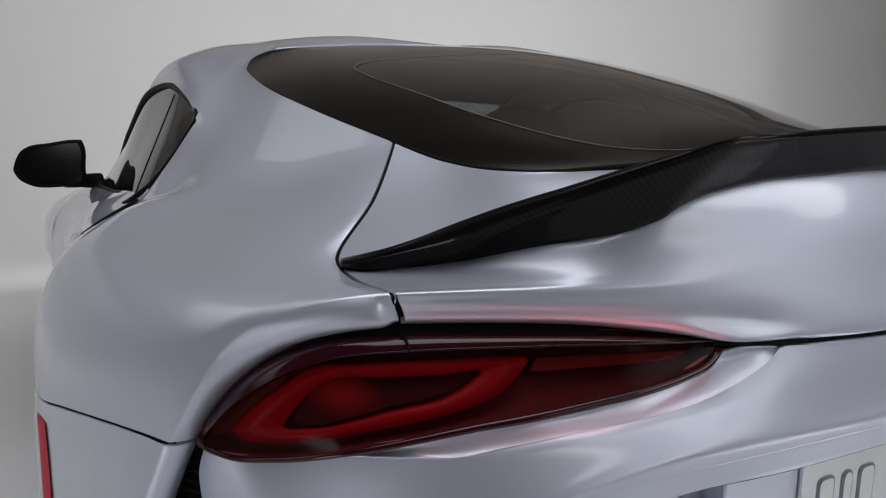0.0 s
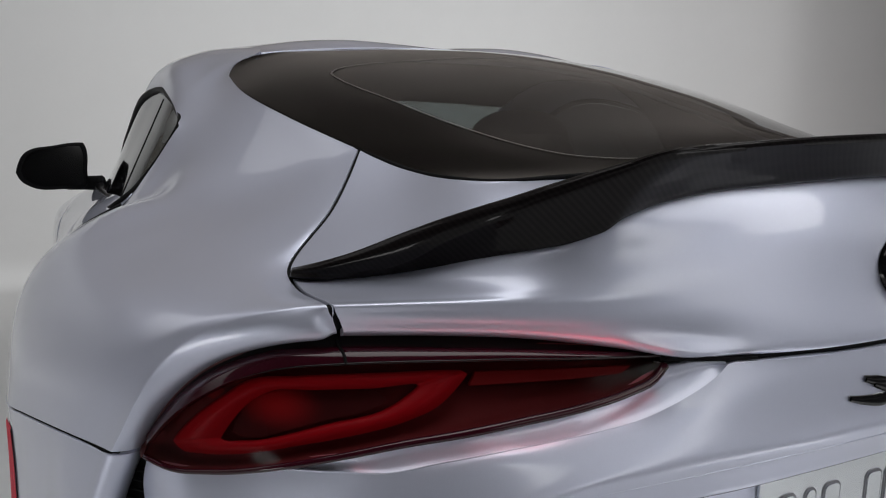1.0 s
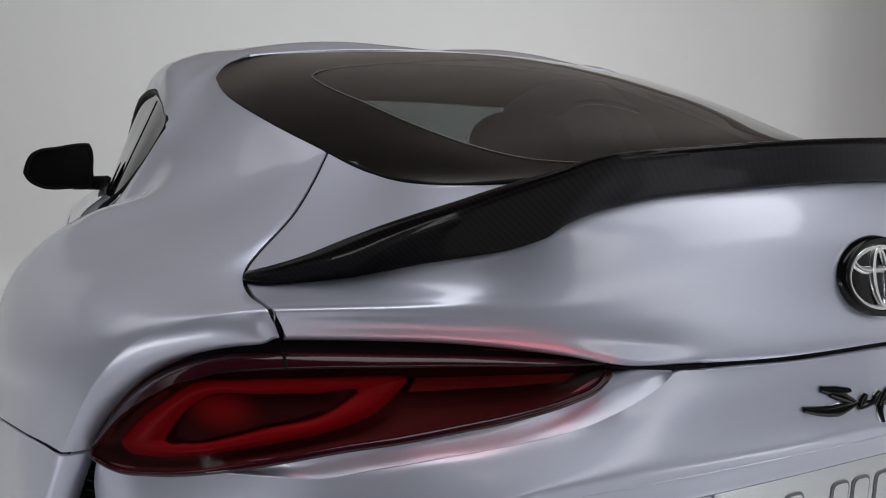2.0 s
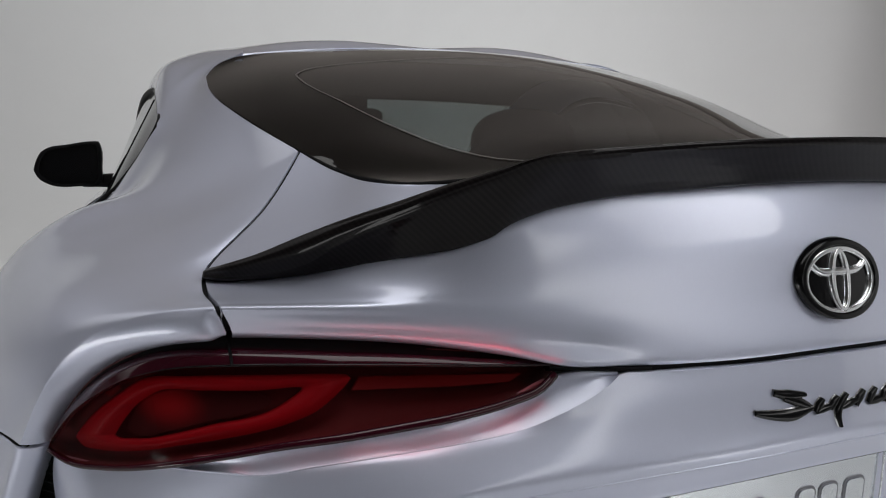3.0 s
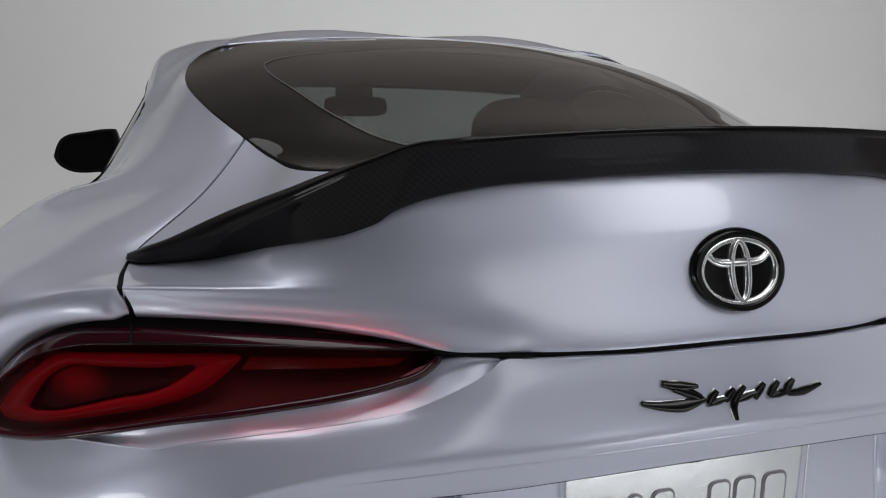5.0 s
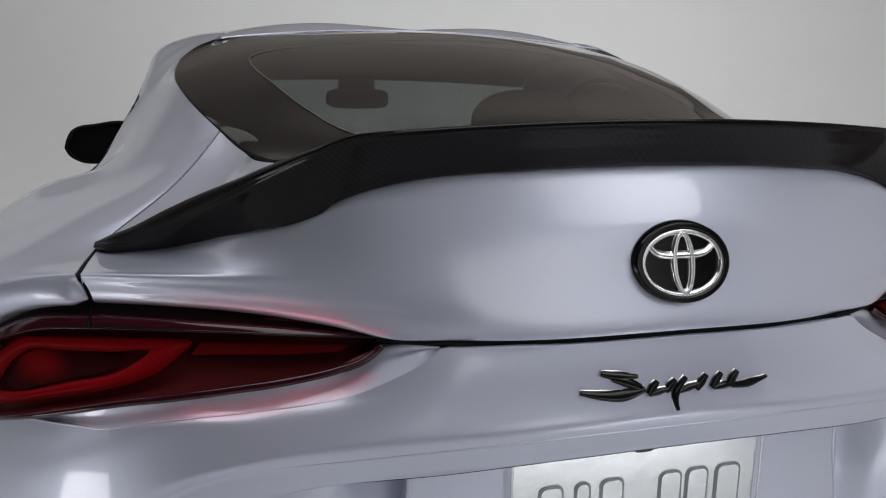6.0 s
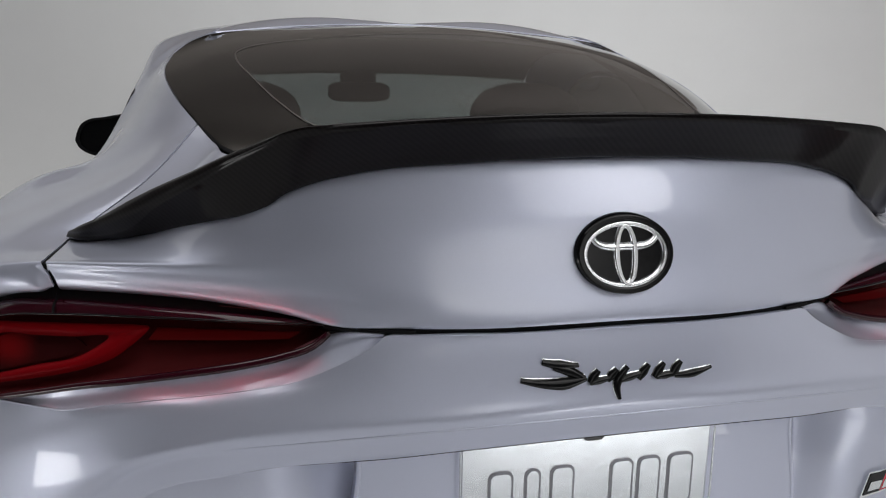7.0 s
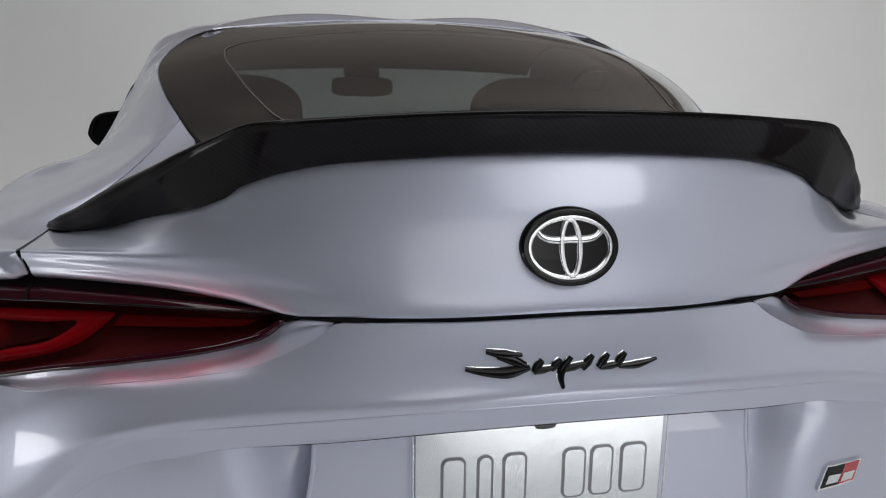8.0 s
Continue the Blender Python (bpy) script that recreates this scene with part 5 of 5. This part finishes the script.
for right in (False, True):
    window = sheet("side_window", WINDOW, 60, 16, SIDE_GLASS, car, "dark glossy frameless side window", gap=0.004, depth=0.004, mirrored=right)
    edge = [(-0.740, 2.300, 0.936), (-0.700, 2.170, 0.965), (-0.664, 1.870, 1.094), (-0.639, 1.630, 1.179), (-0.617, 1.450, 1.189), (-0.613, 1.260, 1.158), (-0.613, 1.150, 1.125), (-0.619, 1.074, 1.092), (-0.644, 1.094, 1.048), (-0.680, 1.110, 0.998), (-0.714, 1.135, 0.958), (-0.737, 1.400, 0.947), (-0.741, 1.750, 0.941), (-0.744, 2.050, 0.939), (-0.740, 2.300, 0.936)]
    tube("window_trim", edge, [0.007, 0.010, 0.011, 0.010, 0.009, 0.007, 0.006, 0.006, 0.005, 0.005, 0.005, 0.006, 0.007, 0.007, 0.007], SATIN, window, "black window trim", sides=8, n=160, mirrored=right)
    tube("window_foot_seal", [(-0.632, 1.098, 1.054), (-0.650, 1.104, 1.028), (-0.694, 1.118, 0.972), (-0.724, 1.140, 0.945), (-0.732, 1.300, 0.938)], [0.004, 0.010, 0.012, 0.010, 0.006], GAP, window, "black seal at the window's foot", n=40, mirrored=right)
    tube("pillar_line", [tuple(q + (-0.0008, 0, 0)) for q in WINDOW.at(np.linspace(0.205, 0.155, 8), np.linspace(0.04, 0.96, 8))], 0.0010, GAP, window, "thin dark divider", sides=6, n=20, mirrored=right)
    sheet("door", DOOR, 60, 50, PAINT, car, "silver door", mirrored=right, relax=10)
    sheet("front_wing", FENDER, 30, 40, PAINT, car, "silver front wing", mirrored=right)
BONNET = Surf([
    sym([(-0.690, 2.360, 0.940), (-0.400, 2.500, 0.962), (0, 2.550, 0.968)]),
    sym([(-0.640, 3.150, 0.852), (-0.350, 3.150, 0.885), (0, 3.150, 0.890)]),
    sym([(-0.560, 3.600, 0.742), (-0.300, 3.600, 0.765), (0, 3.600, 0.775)]),
    sym([(-0.420, 3.850, 0.622), (-0.250, 3.920, 0.630), (0, 3.960, 0.640)]),
])
sheet("bonnet", BONNET, 50, 40, PAINT, car, "silver bonnet")
NOSE = Surf([
    sym([(-0.850, 3.600, 0.638), (-0.700, 3.764, 0.558), (-0.420, 3.854, 0.618), (0, 3.964, 0.636)]),
    sym([(-0.850, 3.640, 0.420), (-0.700, 3.820, 0.420), (-0.420, 3.940, 0.420), (0, 4.000, 0.420)]),
    sym([(-0.830, 3.620, 0.180), (-0.680, 3.780, 0.180), (-0.420, 3.880, 0.180), (0, 3.930, 0.180)]),
])
sheet("front_bumper", NOSE, 60, 20, PAINT, car, "silver front bumper")
WINDSCREEN = Surf([
    sym([(-0.530, 1.850, 1.200), (-0.300, 1.860, 1.232), (0, 1.870, 1.242)]),
    sym([(-0.625, 2.140, 1.060), (-0.350, 2.220, 1.095), (0, 2.250, 1.105)]),
    sym([(-0.690, 2.340, 0.945), (-0.400, 2.480, 0.965), (0, 2.530, 0.972)]),
])
sheet("windscreen", WINDSCREEN, 40, 20, CLEAR, car, "clear windscreen", gap=0.004, depth=0.005).visible_shadow = False


def door_mirror(right):
    s = -1 if right else 1
    m = tagged(new("door_mirror"), "black door mirror on a slim arm")
    m.parent = car
    out = [(-0.968, 0.992), (-0.960, 1.020), (-0.942, 1.050), (-0.925, 1.060), (-0.870, 1.070), (-0.800, 1.080), (-0.781, 1.079), (-0.776, 1.066), (-0.776, 0.990), (-0.778, 0.952), (-0.788, 0.941), (-0.830, 0.940), (-0.930, 0.948), (-0.955, 0.965)]
    ring = curve([(x, 0.0, z) for x, z in out + out[:1]], 49)[:-1]
    c = ring.mean(0)
    verts, faces, n = [], [], 48
    steps = ((0.86, -0.030), (0.97, -0.032), (1.0, -0.024), (1.0, 0.02), (0.95, 0.05), (0.8, 0.08), (0.5, 0.100), (0.02, 0.106))
    for k, y in steps:
        for p in ring:
            verts.append((s * (c[0] + (p[0] - c[0]) * k), 2.14 + y, c[2] + (p[2] - c[2]) * k))
    for j in range(len(steps) - 1):
        faces += [(j * n + k, j * n + (k + 1) % n, (j + 1) * n + (k + 1) % n, (j + 1) * n + k) for k in range(n)]
    part("housing", verts, faces, SATIN, m, "black mirror housing")
    part("mirror_glass", [(s * (c[0] + (p[0] - c[0]) * 0.87), 2.118, c[2] + (p[2] - c[2]) * 0.87) for p in ring], [tuple(range(n))], DARK_MIRROR, m, "dark mirror glass", smooth=False)
    tube("arm", [(-0.835, 2.150, 0.958), (-0.785, 2.150, 0.956), (-0.735, 2.130, 0.955)], [0.022, 0.021, 0.024], SATIN, m, "black mirror arm", n=16, mirrored=right)
    tube("foot", [(-0.744, 2.060, 0.938), (-0.744, 2.140, 0.946), (-0.744, 2.260, 0.940)], [0.008, 0.018, 0.006], SATIN, m, "black mirror foot", n=16, mirrored=right)


for right in (False, True):
    door_mirror(right)


# ---- cabin ----
def blob(name, centre, size, mat, parent, label="", power=3.0, n=24, m=14):
    """A soft box: a rounded upholstered block."""
    verts, faces = [], []
    f = lambda v: math.copysign(abs(v) ** (2 / power), v)
    for j in range(m + 1):
        a = -math.pi / 2 + math.pi * j / m
        for k in range(n):
            b = 2 * math.pi * k / n
            verts.append((centre[0] + size[0] * f(math.cos(a)) * f(math.cos(b)), centre[1] + size[1] * f(math.cos(a)) * f(math.sin(b)), centre[2] + size[2] * f(math.sin(a))))
    for j in range(m):
        faces += [(j * n + k, j * n + (k + 1) % n, (j + 1) * n + (k + 1) % n, (j + 1) * n + k) for k in range(n)]
    return part(name, verts, faces, mat, parent, label)


for right in (False, True):
    s = 1 if right else -1
    seat = tagged(new("seat"), "dark sports seat with a high domed back")
    seat.parent = car
    blob("backrest", (s * 0.42, 1.52, 0.80), (0.215, 0.07, 0.32), TRIM, seat)
    blob("headrest", (s * 0.42, 1.53, 1.06), (0.175, 0.055, 0.105), TRIM, seat, power=2.4)
    blob("cushion", (s * 0.42, 1.80, 0.50), (0.24, 0.28, 0.10), TRIM, seat)
HEADLINER = Surf([
    sym([(-0.440, 1.135, 1.212), (-0.250, 1.170, 1.238), (0, 1.185, 1.246)]),
    sym([(-0.450, 1.450, 1.242), (-0.250, 1.450, 1.256), (0, 1.450, 1.256)]),
    sym([(-0.500, 1.780, 1.190), (-0.250, 1.790, 1.203), (0, 1.795, 1.207)]),
])
sheet("headliner", HEADLINER, 40, 20, TRIM, car, "dark roof lining", gap=0.0, depth=0.004)
for right in (False, True):
    sheet("pillar_trim", Surf([
        [(-0.435, 0.560, 1.020), (-0.520, 0.640, 0.930), (-0.620, 0.740, 0.780), (-0.640, 0.740, 0.400)],
        [(-0.505, 0.905, 1.120), (-0.560, 0.930, 1.050), (-0.660, 0.960, 0.900), (-0.700, 0.960, 0.400)],
        [(-0.440, 1.140, 1.212), (-0.540, 1.130, 1.150), (-0.620, 1.120, 1.040), (-0.690, 1.120, 0.400)],
    ]), 24, 24, TRIM, car, "dark pillar lining", gap=0.0, depth=0.004, mirrored=right)
    sheet("door_trim", Surf([
        [(-0.700, 1.120, 0.950), (-0.715, 1.650, 0.925), (-0.725, 2.350, 0.920), (-0.715, 2.700, 0.900)],
        [(-0.700, 1.120, 0.300), (-0.715, 1.650, 0.300), (-0.725, 2.350, 0.300), (-0.715, 2.700, 0.300)],
    ]), 30, 10, TRIM, car, "dark door lining", gap=0.0, depth=0.01, mirrored=right)
sheet("cargo_floor", Surf([
    sym([(-0.560, 0.250, 0.740), (0, 0.200, 0.740)]), sym([(-0.660, 0.800, 0.720), (0, 0.800, 0.720)]), sym([(-0.690, 1.400, 0.700), (0, 1.400, 0.700)]),
]), 20, 12, TRIM, car, "dark cargo floor", gap=0.0, depth=0.01)
sheet("underbody", Surf([
    sym([(-0.700, 0.300, 0.200), (0, 0.220, 0.200)]), sym([(-0.700, 2.000, 0.160), (0, 2.000, 0.160)]), sym([(-0.650, 3.700, 0.180), (0, 3.800, 0.180)]),
]), 12, 20, SATIN, car, "black underbody", gap=0.0, depth=0.02)
sheet("dashboard", Surf([
    sym([(-0.700, 2.150, 0.620), (0, 2.150, 0.620)]), sym([(-0.700, 2.180, 0.860), (-0.350, 2.180, 0.900), (0, 2.200, 0.880)]), sym([(-0.690, 2.280, 0.890), (0, 2.350, 0.905)]), sym([(-0.670, 2.340, 0.925), (0, 2.500, 0.945)]),
]), 40, 24, TRIM, car, "dark dashboard", gap=0.0, depth=0.01)
cabin_mirror = tagged(new("cabin_mirror"), "dark rear-view mirror at the top of the windscreen")
cabin_mirror.parent = car
blob("housing", (-0.053, 1.76, 1.144), (0.098, 0.016, 0.031), TRIM, cabin_mirror, power=4.0)
blob("mount", (-0.050, 1.80, 1.190), (0.058, 0.030, 0.028), TRIM, cabin_mirror, power=3.0)


# ---- wheels ----
def wheel(x, y):
    s = math.copysign(1, x)
    w = tagged(new("wheel"), "dark alloy wheel with a low-profile tyre")
    w.parent = car
    turned = {"tyre": ((0.235, -0.13), (0.30, -0.135), (0.335, -0.115), (0.342, -0.06), (0.342, 0.06), (0.335, 0.115), (0.30, 0.135), (0.235, 0.13)),
              "rim": ((0.238, 0.128), (0.230, 0.120), (0.222, 0.05), (0.222, -0.12)), "disc": ((0.17, 0.02), (0.17, 0.04), (0.05, 0.045), (0.05, 0.02))}
    n = 64
    for name, prof in turned.items():
        verts = [(x + s * d, y + r * math.cos(2 * math.pi * k / n), 0.342 + r * math.sin(2 * math.pi * k / n)) for r, d in prof for k in range(n)]
        faces = [(j * n + k, j * n + (k + 1) % n, (j + 1) * n + (k + 1) % n, (j + 1) * n + k) for j in range(len(prof) - 1) for k in range(n)]
        part(name, verts, faces, RUBBER if name == "tyre" else ALLOY, w)
    for k in range(10):
        a = 2 * math.pi * k / 10
        c, d = math.cos(a), math.sin(a)
        tube("spoke", [(x + s * 0.10, y + 0.04 * c, 0.342 + 0.04 * d), (x + s * 0.115, y + 0.13 * c, 0.342 + 0.13 * d), (x + s * 0.12, y + 0.228 * c, 0.342 + 0.228 * d)], [0.016, 0.011, 0.013], ALLOY, w, sides=6, n=8)


for x, y in ((-0.74, 0.97), (0.74, 0.97), (-0.74, 3.30), (0.74, 3.30)):
    wheel(x, y)
